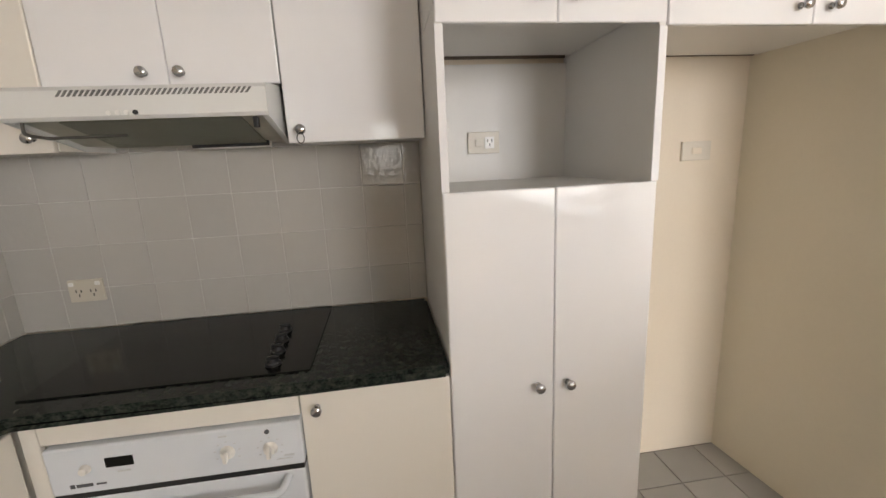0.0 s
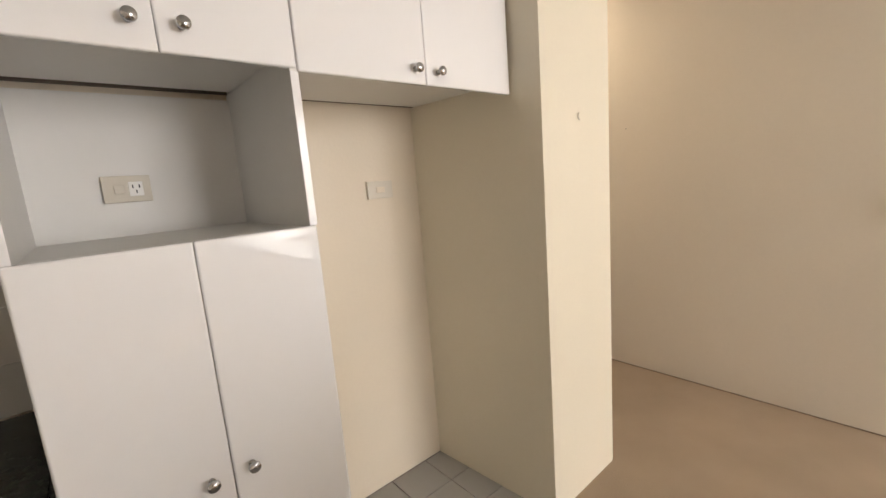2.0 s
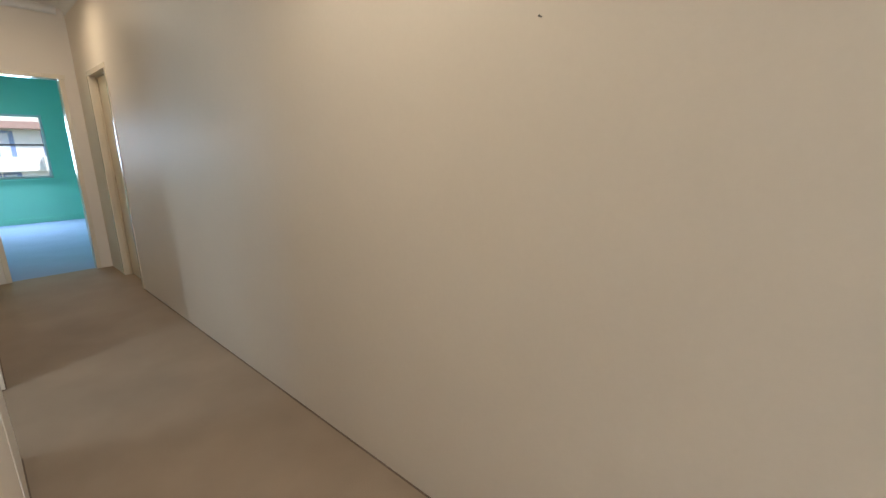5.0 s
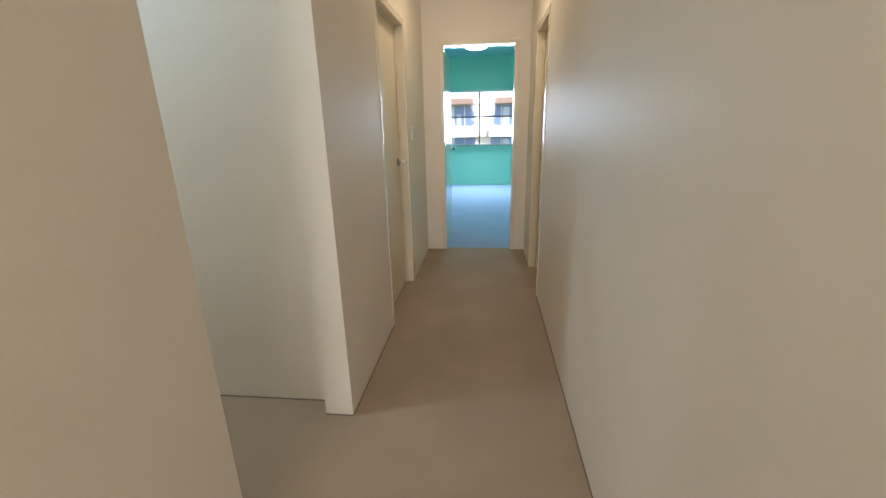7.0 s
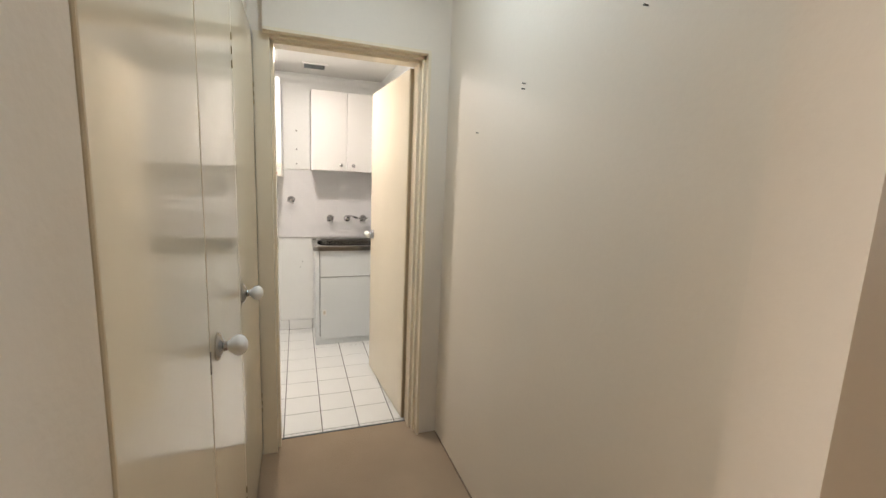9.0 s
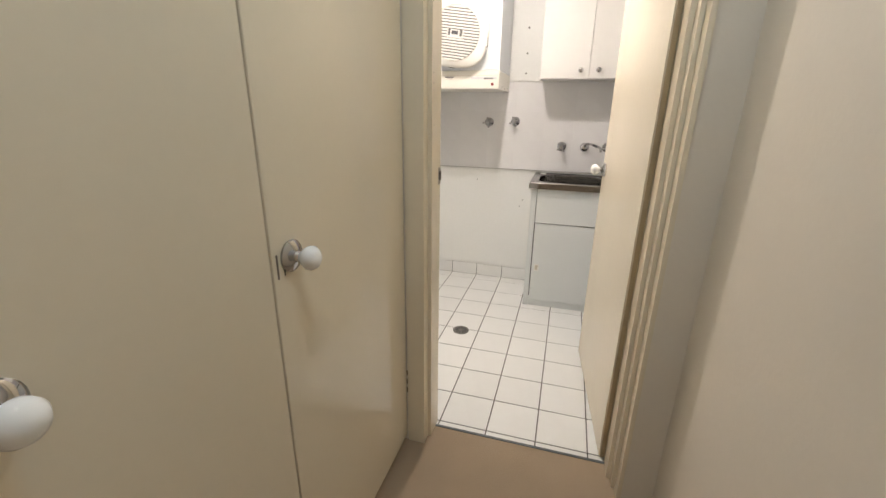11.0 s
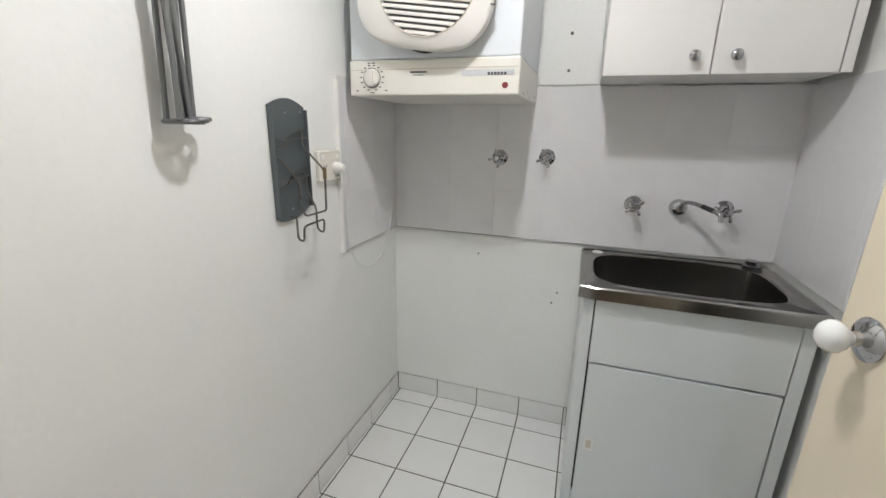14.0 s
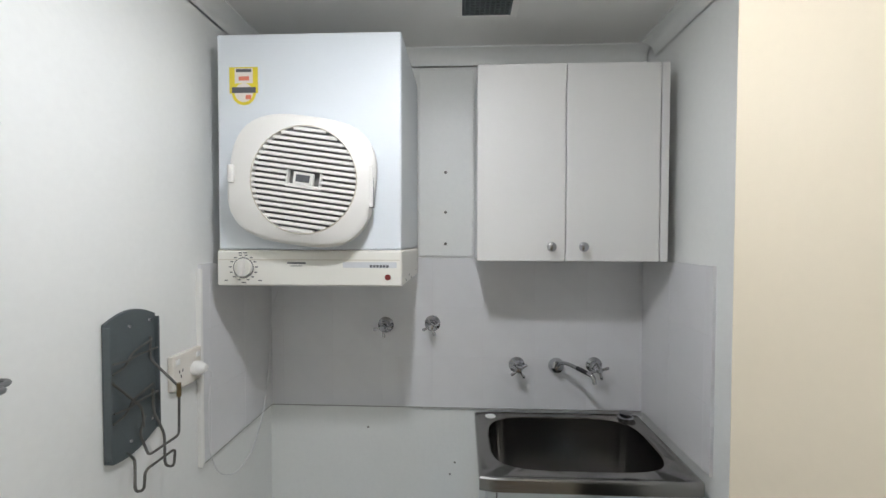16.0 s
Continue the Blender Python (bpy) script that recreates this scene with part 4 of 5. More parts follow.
# vent slots are flat pieces in the colour of their shade
for i in range(36):
    x = -3.800 + 0.01225 * i
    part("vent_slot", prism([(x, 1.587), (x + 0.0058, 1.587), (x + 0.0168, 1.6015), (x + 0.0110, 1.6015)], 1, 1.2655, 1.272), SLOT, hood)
for i in range(4):
    part("push_button", lathe((-3.69 + 0.020 * i, 1.2645, 1.547), (0, -1, 0), [(0.006, -0.004), (0.006, 0.003), (0, 0.004)], 14), PLASTIC if i < 3 else BLACK, hood, "", True)

# breakfast bar
def rounded(x0, x1, y0, y1, r, n=6):
    """A rectangle's outline with round corners."""
    out = []
    for cx, cy, a0 in ((x1 - r, y1 - r, 0), (x0 + r, y1 - r, 90), (x0 + r, y0 + r, 180), (x1 - r, y0 + r, 270)):
        out += [(cx + r * math.cos(radians(a0 + 90 * k / n)), cy + r * math.sin(radians(a0 + 90 * k / n))) for k in range(n + 1)]
    return out


bar = bmesh.new()
bar_rows = []
for inset, z in ((0.022, 1.019), (0.009, 1.022), (0.002, 1.030), (0.0, 1.040), (0.002, 1.050), (0.009, 1.0585), (0.022, 1.062)):
    bar_rows.append([bar.verts.new((x, y, z)) for x, y in rounded(-1.962 + inset, -1.674 - inset, -2.2 + inset, 0.094 - inset, 0.040 - inset)])
for a, b in zip(bar_rows, bar_rows[1:]):
    for i in range(len(a)):
        bar.faces.new((a[i], a[(i + 1) % len(a)], b[(i + 1) % len(a)], b[i]))
bar.faces.new(bar_rows[0])
bar.faces.new(bar_rows[-1])
solo("breakfast_bar_top", bar, GRANITE, (-1.85, -1, 1.018), "narrow dark granite breakfast bar top", "bar top", smooth=True)
solo("breakfast_bar_wall", box((-1.93, -2.15, 0), (-1.78, 0.058, 1.019), 0.003, 1), CREAM, (-1.87, -1, 0), "cream half-height wall under the bar", "wall", kind="structure")

# ---- laundry ----
# wall cabinet over the trough, facing +x
lc = thing("laundry_wall_cabinet", (-4.65, 3.92, 1.51), "white two-door wall cabinet over the trough", "cabinet")
part("body", boxes(((-4.785, 3.597, 1.51), (-4.526, 3.613, 2.165)), ((-4.785, 4.206, 1.51), (-4.526, 4.222, 2.165)), ((-4.785, 3.613, 1.51), (-4.526, 4.206, 1.526)), ((-4.785, 3.613, 2.149), (-4.526, 4.206, 2.165)), ((-4.785, 3.613, 1.526), (-4.775, 4.206, 2.149)), bevel=0.001, seg=1), CARCASS, lc)
for a, b, ky in ((3.597, 3.892, 3.843), (3.895, 4.200, 3.948)):
    dd = part("door", box((-4.524, a, 1.508), (-4.507, b, 2.166), 0.003), CARCASS, lc)
    chrome_knob(dd, (-4.507, ky, 1.557), (1, 0, 0), 1.12)
part("filler", box((-4.524, 4.204, 1.508), (-4.510, 4.230, 2.166), 0.002), CARCASS, lc)

# trough cabinet
tc_ = thing("laundry_trough_cabinet", (-4.55, 3.92, 0), "pale grey enamelled trough cabinet with one door", "cabinet")
part("body", boxes(((-4.785, 3.618, 0), (-4.335, 3.652, 0.838)), ((-4.785, 4.205, 0), (-4.335, 4.242, 0.838)), ((-4.785, 3.652, 0.05), (-4.34, 4.205, 0.07)), ((-4.36, 3.652, 0.0), (-4.345, 4.205, 0.045)), bevel=0.002, seg=1), TROUGH, tc_)
part("apron", box((-4.352, 3.656, 0.609), (-4.331, 4.201, 0.838), 0.003), TROUGH, tc_)
part("inside", box((-4.368, 3.652, 0.05), (-4.356, 4.205, 0.838)), BLACK, tc_, "dark cabinet inside")
td = part("door", box((-4.352, 3.658, 0.05), (-4.331, 4.199, 0.602), 0.003), TROUGH, tc_)
part("latch", boxes(((-4.332, 3.675, 0.268), (-4.327, 3.707, 0.276)), ((-4.332, 3.675, 0.310), (-4.327, 3.707, 0.318)), ((-4.332, 3.675, 0.276), (-4.327, 3.682, 0.310)), ((-4.332, 3.700, 0.276), (-4.327, 3.707, 0.310)), bevel=0.001, seg=1), PLASTIC, td, "white recessed finger latch")
part("latch_recess", box((-4.3325, 3.682, 0.276), (-4.3305, 3.700, 0.310)), IVORY, td)

# steel trough
N = 72
x0, x1, y0, y1 = -4.785, -4.308, 3.600, 4.252


def ring(cx, cy, rx, ry, z, power):
    pts = []
    for i in range(N):
        a = 2 * math.pi * i / N
        c, s = math.cos(a), math.sin(a)
        if power is None:
            k = 1 / max(abs(c) / rx, abs(s) / ry)
            pts.append((cx + c * k, cy + s * k, z))
        else:
            r = (abs(c / rx) ** power + abs(s / ry) ** power) ** (-1 / power)
            pts.append((cx + c * r, cy + s * r, z))
    return pts


trough = bmesh.new()
cx, cy = (x0 + x1) / 2, (y0 + y1) / 2
bx, by = cx - 0.016, cy
rows = [ring(cx, cy, 0.2385, 0.326, 0.838, None), ring(cx, cy, 0.2385, 0.326, 0.874, None), ring(cx, cy, 0.2345, 0.322, 0.8785, None), ring(cx, cy, 0.228, 0.315, 0.8785, None),
        ring(cx, cy, 0.222, 0.309, 0.8745, None), ring(bx, by, 0.197, 0.284, 0.8735, 4.2), ring(bx, by, 0.192, 0.279, 0.869, 4.2), ring(bx, by, 0.186, 0.271, 0.78, 4.2), ring(bx, by, 0.170, 0.255, 0.66, 4.2), ring(bx, by, 0.150, 0.235, 0.625, 3.6), ring(bx, by, 0.05, 0.08, 0.615, 2.5)]
vs = [[trough.verts.new(p) for p in r] for r in rows]
for a, b in zip(vs, vs[1:]):
    for i in range(N):
        trough.faces.new((a[i], a[(i + 1) % N], b[(i + 1) % N], b[i]))
trough.faces.new(vs[-1])
tr = thing("laundry_trough", (cx, cy, 0.838), "stainless steel laundry trough with a deep bowl", "trough")
part("bowl", trough, STEEL, tr, "", True)
part("waste", lathe((bx, by, 0.616), (0, 0, 1), [(0.035, 0), (0.033, 0.004), (0.02, 0.002), (0, 0.001)], 24), CHROME, tr, "", True)
solo("trough_plug", lathe((-4.742, 4.190, 0.8745), (0, 0, 1), [(0.030, 0), (0.032, 0.006), (0.032, 0.012), (0.024, 0.016), (0.024, 0.027), (0.020, 0.030), (0, 0.030)], 24), CHROME, (-4.742, 4.190, 0.8745), "chrome and grey sink plug on the trough rim", "plug", smooth=True)
solo("soap_disc", lathe((-4.745, 3.662, 0.8745), (0, 0, 1), [(0.020, 0), (0.021, 0.002), (0.018, 0.004), (0, 0.004)], 20), PLASTIC, (-4.745, 3.662, 0.8745), "small white disc on the trough rim", "disc", smooth=True)


def cross_tap(y, z, spin, group="chrome taps"):
    """A wall tap with flange and four-armed handle, facing +x."""
    p = (-4.785, y, z)
    t = thing("wall_tap", p, "chrome wall tap with a cross handle", "tap", group)
    part("flange", lathe(p, (1, 0, 0), [(0.033, 0), (0.033, 0.003), (0.031, 0.006), (0.022, 0.010), (0.018, 0.016), (0.0165, 0.030), (0.012, 0.034), (0.011, 0.060), (0, 0.061)], 28), CHROME, t, "", True)
    q = Vector((-4.785 + 0.072, y, z))
    arms = []
    for k in range(4):
        a = radians(spin + 90 * k)
        u = Vector((0, math.cos(a), math.sin(a)))
        arms.append(lathe(q, u, [(0.0045, 0), (0.0042, 0.016), (0.0058, 0.027), (0.0062, 0.034), (0.0040, 0.0375), (0, 0.038)], 12))
    part("cross_handle", merge(lathe(q - Vector((0.014, 0, 0)), (1, 0, 0), [(0.011, 0), (0.014, 0.010), (0.013, 0.018), (0.009, 0.024), (0, 0.025)], 20), *arms), CHROME, t, "", True)


for y, z, spin in ((3.236, 1.230, 8), (3.428, 1.238, 22), (3.770, 1.073, 35), (4.078, 1.076, 15)):
    cross_tap(y, z, spin)
sp = thing("wall_spout", (-4.785, 3.928, 1.072), "chrome swivel spout between the taps", "spout")
part("flange", lathe((-4.785, 3.928, 1.072), (1, 0, 0), [(0.032, 0), (0.032, 0.005), (0.027, 0.014), (0.024, 0.026), (0.014, 0.030), (0.013, 0.048), (0, 0.05)], 26), CHROME, sp, "", True)
part("swivel_arm", rod(curve_points([(-4.742, 3.928, 1.080), (-4.728, 3.932, 1.100), (-4.70, 3.955, 1.104), (-4.655, 3.997, 1.092)], 0.015, 6), 0.0075, 10), CHROME, sp, "", True)
part("sleeve", rod([(-4.672, 3.981, 1.097), (-4.640, 4.010, 1.088)], 0.0085, 12), BLACK, sp, "black rubber sleeve", True)
part("nozzle", rod(curve_points([(-4.641, 4.009, 1.088), (-4.622, 4.026, 1.082), (-4.617, 4.030, 1.055)], 0.012), 0.008, 10), CHROME, sp, "", True)

# dryer on the wall, facing +x
XF = -4.335
dr = thing("clothes_dryer", (-4.56, 3.085, 1.44), "white wall-mounted clothes dryer with louvred round door", "dryer")
body = part("body", box((-4.783, 2.806, 1.549), (XF, 3.366, 2.197), 0.006, 3), DRYER, dr, "", True)
cp = part("control_panel", box((-4.783, 2.804, 1.440), (XF + 0.008, 3.368, 1.548), 0.006, 3), DRYER_PANEL, dr, "ivory control panel", True)
part("panel_groove", box((XF + 0.006, 2.81, 1.518), (XF + 0.0095, 3.362, 1.5205)), IVORY, cp)
for x, z in ((-4.50, 1.462), (-4.56, 1.448), (-4.70, 1.462), (-4.42, 1.452)):
    part("vent_hole", lathe((x, 3.368, z), (0, 1, 0), [(0.004, -0.001), (0.004, 0.0006), (0, 0.0006)], 10), BLACK, cp)
part("stripe", box((XF + 0.0075, 3.19, 1.496), (XF + 0.0086, 3.352, 1.513), 0.0006, 1), SILVER_PRINT, cp, "silver-grey maker's stripe")
part("wordmark", boxes(*[((XF + 0.0092, 3.272 + 0.0098 * i, 1.497), (XF + 0.0103, 3.2795 + 0.0098 * i, 1.505)) for i in range(6)]), PRINT, cp, "dark blocks in place of a maker's mark")
part("red_badge", lathe((XF + 0.008, 3.326, 1.468), (1, 0, 0), [(0.009, 0), (0.009, 0.0015), (0, 0.002)], 20), RED, cp, "round dark red badge", True)
part("print", boxes(((XF + 0.0078, 3.021, 1.507), (XF + 0.0092, 3.077, 1.512)), ((XF + 0.0078, 3.030, 1.500), (XF + 0.0092, 3.066, 1.502))), PRINT, cp)
DIAL = (2.886, 1.4945)
part("dial_ring", lathe((XF + 0.008, DIAL[0], DIAL[1]), (1, 0, 0), [(0.0315, 0), (0.0315, 0.0012), (0.0295, 0.0012), (0.0295, 0)], 40), PRINT, cp, "thin dark ring round the dial")
part("dial_base", lathe((XF + 0.008, DIAL[0], DIAL[1]), (1, 0, 0), [(0.0285, 0), (0.0285, 0.003), (0.025, 0.008), (0, 0.008)], 36), DRYER_PANEL, cp, "", True)
part("dial_grip", box((XF + 0.014, DIAL[0] - 0.009, DIAL[1] - 0.025), (XF + 0.030, DIAL[0] + 0.009, DIAL[1] + 0.025), 0.004), DRYER_PLASTIC, cp, "", True)
for i in range(14):
    a = radians(-160 + 24.6 * i)
    y, z = DIAL[0] + 0.0405 * math.sin(a), DIAL[1] + 0.0385 * math.cos(a)
    part("dial_mark", box((XF + 0.0075, y - 0.004, z - 0.0016), (XF + 0.0092, y + 0.004, z + 0.0016)), PRINT, cp)
part("dial_legend", boxes(*[((XF + 0.0075, DIAL[0] + dy, DIAL[1] + dz), (XF + 0.0092, DIAL[0] + dy + w, DIAL[1] + dz + 0.003)) for dy, dz, w in ((-0.014, 0.0435, 0.010), (0.0, 0.0435, 0.012), (-0.058, -0.040, 0.008), (0.046, -0.040, 0.010), (-0.006, -0.046, 0.014))]), PRINT, cp)

# the door: a rounded, bulging plate with a louvred disc
XD = XF + 0.030
DC = Vector((0, 3.083, 1.7485))


def door_ring(ry, rz, x, power, n=96):
    out = []
    for i in range(n):
        a = 2 * math.pi * i / n
        c, s = math.cos(a), math.sin(a)
        r = (abs(c / ry) ** power + abs(s / rz) ** power) ** (-1 / power)
        out.append((x, DC.y + c * r, DC.z + s * r))
    return out


dbm = bmesh.new()
drows = [door_ring(0.205, 0.178, XF - 0.004, 3.0), door_ring(0.213, 0.185, XF + 0.030, 3.0), door_ring(0.215, 0.187, XD + 0.018, 3.0), door_ring(0.212, 0.184, XD + 0.027, 3.0), door_ring(0.202, 0.175, XD + 0.034, 2.9)]
dvs = [[dbm.verts.new(p) for p in r] for r in drows]
VC, VR = Vector((0, 3.096, 1.7498)), 0.151
ir = []
for i in range(96):
    a = 2 * math.pi * i / 96
    ir.append(dbm.verts.new((XD + 0.042, VC.y + VR * math.cos(a), VC.z + VR * math.sin(a))))
ir2 = []
for i in range(96):
    a = 2 * math.pi * i / 96
    ir2.append(dbm.verts.new((XD + 0.022, VC.y + VR * math.cos(a), VC.z + VR * math.sin(a))))
dvs += [ir, ir2]
for a, b in zip(dvs, dvs[1:]):
    for i in range(96):
        dbm.faces.new((a[i], a[(i + 1) % 96], b[(i + 1) % 96], b[i]))
dbm.faces.new(dvs[-1])
TILT = Matrix.Translation(VC) @ Matrix.Rotation(radians(-8), 4, "X") @ Matrix.Translation(-VC)


def tilted(bm):
    """The door hangs turned a little on the dryer's front."""
    bm.transform(TILT)
    return bm


dd = part("door", tilted(dbm), DRYER_PLASTIC, dr, "white bulging plastic door", True)
# dark disc paints the shade between the louvres
part("vent_backing", lathe((XD + 0.022, VC.y, VC.z), (1, 0, 0), [(VR - 0.001, 0), (VR - 0.001, 0.002), (0, 0.002)], 60), SLOT, dd, "dark disc for the shade behind the louvres")
k = 19
for i in range(k):
    z = VC.z - VR + (i + 0.5) * 2 * VR / k
    h = math.sqrt(max(VR ** 2 - (z - VC.z) ** 2, 0)) - 0.001
    cutouts = [(-h, h)] if abs(z - VC.z) > 0.020 else [(-h, -0.050), (0.050, h)]
    for a, b in cutouts:
        part("louvre", tilted(prism([(XD + 0.024, z - 0.001), (XD + 0.042, z - 0.0060), (XD + 0.0435, z - 0.0035), (XD + 0.0425, z + 0.0040), (XD + 0.030, z + 0.0042)], 1, VC.y + a, VC.y + b)), DRYER_PLASTIC, dd)
part("badge_holder", tilted(boxes(((XD + 0.024, VC.y - 0.050, VC.z - 0.024), (XD + 0.0435, VC.y - 0.046, VC.z + 0.024)), ((XD + 0.024, VC.y + 0.046, VC.z - 0.024), (XD + 0.0435, VC.y + 0.050, VC.z + 0.024)), ((XD + 0.024, VC.y - 0.046, VC.z - 0.024), (XD + 0.043, VC.y + 0.046, VC.z - 0.014)), ((XD + 0.030, VC.y - 0.028, VC.z - 0.014), (XD + 0.046, VC.y + 0.028, VC.z + 0.020)), bevel=0.001, seg=1)), DRYER_PLASTIC, dd)
part("badge", tilted(box((XD + 0.0455, VC.y - 0.020, VC.z - 0.007), (XD + 0.0475, VC.y + 0.020, VC.z + 0.013), 0.0008, 1)), PRINT, dd, "dark centre badge")
crescent = [(3.020 + 0.112 * i / 10, 1.590 - 0.030 * math.sin(math.pi * (0.30 + 0.45 * i / 10)) + 0.012) for i in range(11)]
part("grip_recess", prism(crescent + [(y, z - 0.008 * math.sin(math.pi * i / 10) - 0.001) for i, (y, z) in reversed(list(enumerate(crescent)))], 0, XF - 0.001, XF + 0.012), BLACK, dd, "dark finger grip under the door")
part("triangle_mark", prism([(2.988, 1.592), (2.998, 1.592), (2.993, 1.583)], 0, XF - 0.001, XF + 0.0012), PRINT, body)
part("latch", box((XD + 0.024, 2.876, 1.743), (XD + 0.046, 2.893, 1.795), 0.005, 3), DRYER_PLASTIC, dd, "white door latch", True)
# dark strip paints the shade round the hinge cover
part("hinge_gap", box((XD + 0.020, 3.2803, 1.671), (XD + 0.0290, 3.2947, 1.793)), SLOT, dd, "dark strip for the shaded gap round the hinge cover")
part("hinge_cover", box((XD + 0.012, 3.2815, 1.673), (XD + 0.036, 3.2935, 1.791), 0.003), DRYER_PLASTIC, dd)
part("rim", merge(*[rod([(XD + 0.0425, VC.y + (VR + 0.002) * math.cos(2 * math.pi * i / 72), VC.z + (VR + 0.002) * math.sin(2 * math.pi * i / 72)) for i in range(73)], 0.0018, 6)]), IVORY, dd, "", True)
st = part("rating_label", box((XF - 0.0005, 2.845, 2.020), (XF + 0.0012, 2.932, 2.098)), YELLOW, body, "yellow energy rating sticker")
part("label_dial", lathe((XF - 0.0004, 2.889, 2.022), (1, 0, 0), [(0.037, 0), (0.037, 0.0014), (0, 0.0014)], 30), YELLOW, body)
part("label_scale", lathe((XF - 0.0004, 2.889, 2.022), (1, 0, 0), [(0.028, 0), (0.028, 0.0018), (0, 0.0018)], 30), STICKER_WHITE, body)
part("label_panel", box((XF + 0.001, 2.862, 2.050), (XF + 0.0018, 2.917, 2.094)), STICKER_WHITE, body)
part("label_bar", boxes(((XF + 0.0016, 2.866, 2.083), (XF + 0.0024, 2.913, 2.092)), ((XF + 0.001, 2.853, 2.021), (XF + 0.0024, 2.926, 2.038))), PRINT, body)
part("label_red", boxes(((XF + 0.0016, 2.874, 2.058), (XF + 0.0024, 2.906, 2.070)), ((XF + 0.001, 2.895, 2.002), (XF + 0.0022, 2.912, 2.015))), STICKER_RED, body)

# board with screws between dryer and cabinet
strip = thing("wall_batten", (-4.785, 3.48, 1.5), "white painted board with three screws", "board")
part("board", box((-4.789, 3.372, 1.512), (-4.781, 3.592, 2.255), 0.002, 1), WHITE_WALL, strip)
for z in (1.850, 1.690, 1.562):
    part("screw", lathe((-4.781, 3.480, z), (1, 0, 0), [(0.006, -0.002), (0.006, 0.002), (0.003, 0.004), (0, 0.004)], 14), WIRE, strip, "dull screw head", True)

# ceiling vent
cv = thing("ceiling_vent", (-4.44, 3.62, 2.335), "grey square vent in the laundry ceiling", "vent")
part("frame", boxes(((-4.53, 3.525, 2.327), (-4.53 + 0.02, 3.725, 2.337)), ((-4.37, 3.525, 2.327), (-4.35, 3.725, 2.337)), ((-4.51, 3.525, 2.327), (-4.37, 3.545, 2.337)), ((-4.51, 3.705, 2.327), (-4.37, 3.725, 2.337)), bevel=0.001, seg=1), CEILING, cv)
part("backing", box((-4.51, 3.545, 2.333), (-4.37, 3.705, 2.337)), BLACK, cv)
for i in range(9):
    part("slat", box((-4.508 + 0.0155 * i, 3.545, 2.328), (-4.503 + 0.0155 * i, 3.705, 2.334)), GREY_METAL, cv)
for i in range(10):
    part("slat", box((-4.51, 3.552 + 0.0163 * i, 2.3285), (-4.37, 3.556 + 0.0163 * i, 2.3335)), GREY_METAL, cv)

# ironing board holder on the side wall
WL = 2.755
hb = thing("ironing_board_holder", (-4.06, WL, 1.06), "grey metal ironing board holder with wire hooks", "wall holder")
arch = [(-3.978, 1.078), (-3.978, 1.392)] + [(-3.978 - 0.150 * i / 10, 1.392 + 0.022 * math.sin(math.pi * i / 10)) for i in range(1, 10)] + [(-4.128, 1.392), (-4.128, 1.095)] + [(-4.128 + 0.150 * i / 10, 1.095 - 0.023 * i / 10 - 0.016 * math.sin(math.pi * i / 10)) for i in range(1, 10)]
part("back_plate", prism(arch, 1, WL - 0.004, WL + 0.004), GREY_METAL, hb)
part("flange", box((-3.981, WL - 0.004, 1.086), (-3.977, WL + 0.016, 1.385), 0.0015, 1), GREY_METAL, hb)
part("flange", box((-4.129, WL - 0.004, 1.097), (-4.125, WL + 0.016, 1.385), 0.0015, 1), GREY_METAL, hb)
for x, z in ((-4.045, 1.375), (-4.11, 1.378), (-4.045, 1.10), (-4.115, 1.125)):
    part("screw", lathe((x, WL + 0.004, z), (0, 1, 0), [(0.005, 0), (0.004, 0.002), (0, 0.0025)], 10), CHROME, hb, "", True)


def hook_wire(pts, r=0.003):
    part("wire_hook", rod(curve_points(pts, 0.012, 5), r, 8), WIRE, hb, "bent dull wire hook", True)


for z in (1.308, 1.196):
    hook_wire([(-3.985, WL + 0.014, z - 0.030), (-4.02, WL + 0.014, z - 0.022), (-4.04, WL + 0.014, z + 0.004), (-4.065, WL + 0.014, z + 0.012), (-4.104, WL + 0.014, z + 0.022)], 0.0024)
    hook_wire([(-3.985, WL + 0.016, z - 0.006), (-4.03, WL + 0.016, z - 0.010), (-4.05, WL + 0.016, z - 0.004), (-4.118, WL + 0.016, z - 0.002)], 0.0024)
hook_wire([(-4.104, WL + 0.010, 1.337), (-4.096, WL + 0.015, 1.282), (-4.100, WL + 0.085, 1.212), (-4.097, WL + 0.085, 1.092), (-3.996, WL + 0.085, 1.093), (-4.040, WL + 0.03, 1.12), (-4.072, WL + 0.018, 1.150)])
hook_wire([(-4.108, WL + 0.010, 1.203), (-4.103, WL + 0.015, 1.148), (-4.080, WL + 0.060, 1.102), (-4.040, WL + 0.090, 1.046), (-4.063, WL + 0.095, 1.030), (-4.069, WL + 0.095, 1.072), (-3.985, WL + 0.085, 1.065), (-3.981, WL + 0.085, 1.022), (-3.956, WL + 0.085, 1.034), (-3.987, WL + 0.060, 1.087), (-4.027, WL + 0.010, 1.080)])
hook_wire([(-3.990, WL + 0.008, 1.258), (-4.047, WL + 0.030, 1.182), (-4.053, WL + 0.030, 1.131)])
part("hook_tip", rod([(-4.099, WL + 0.085, 1.222), (-4.099, WL + 0.085, 1.188)], 0.0055, 10), BRASS, hb, "dark wrapped wire end", True)

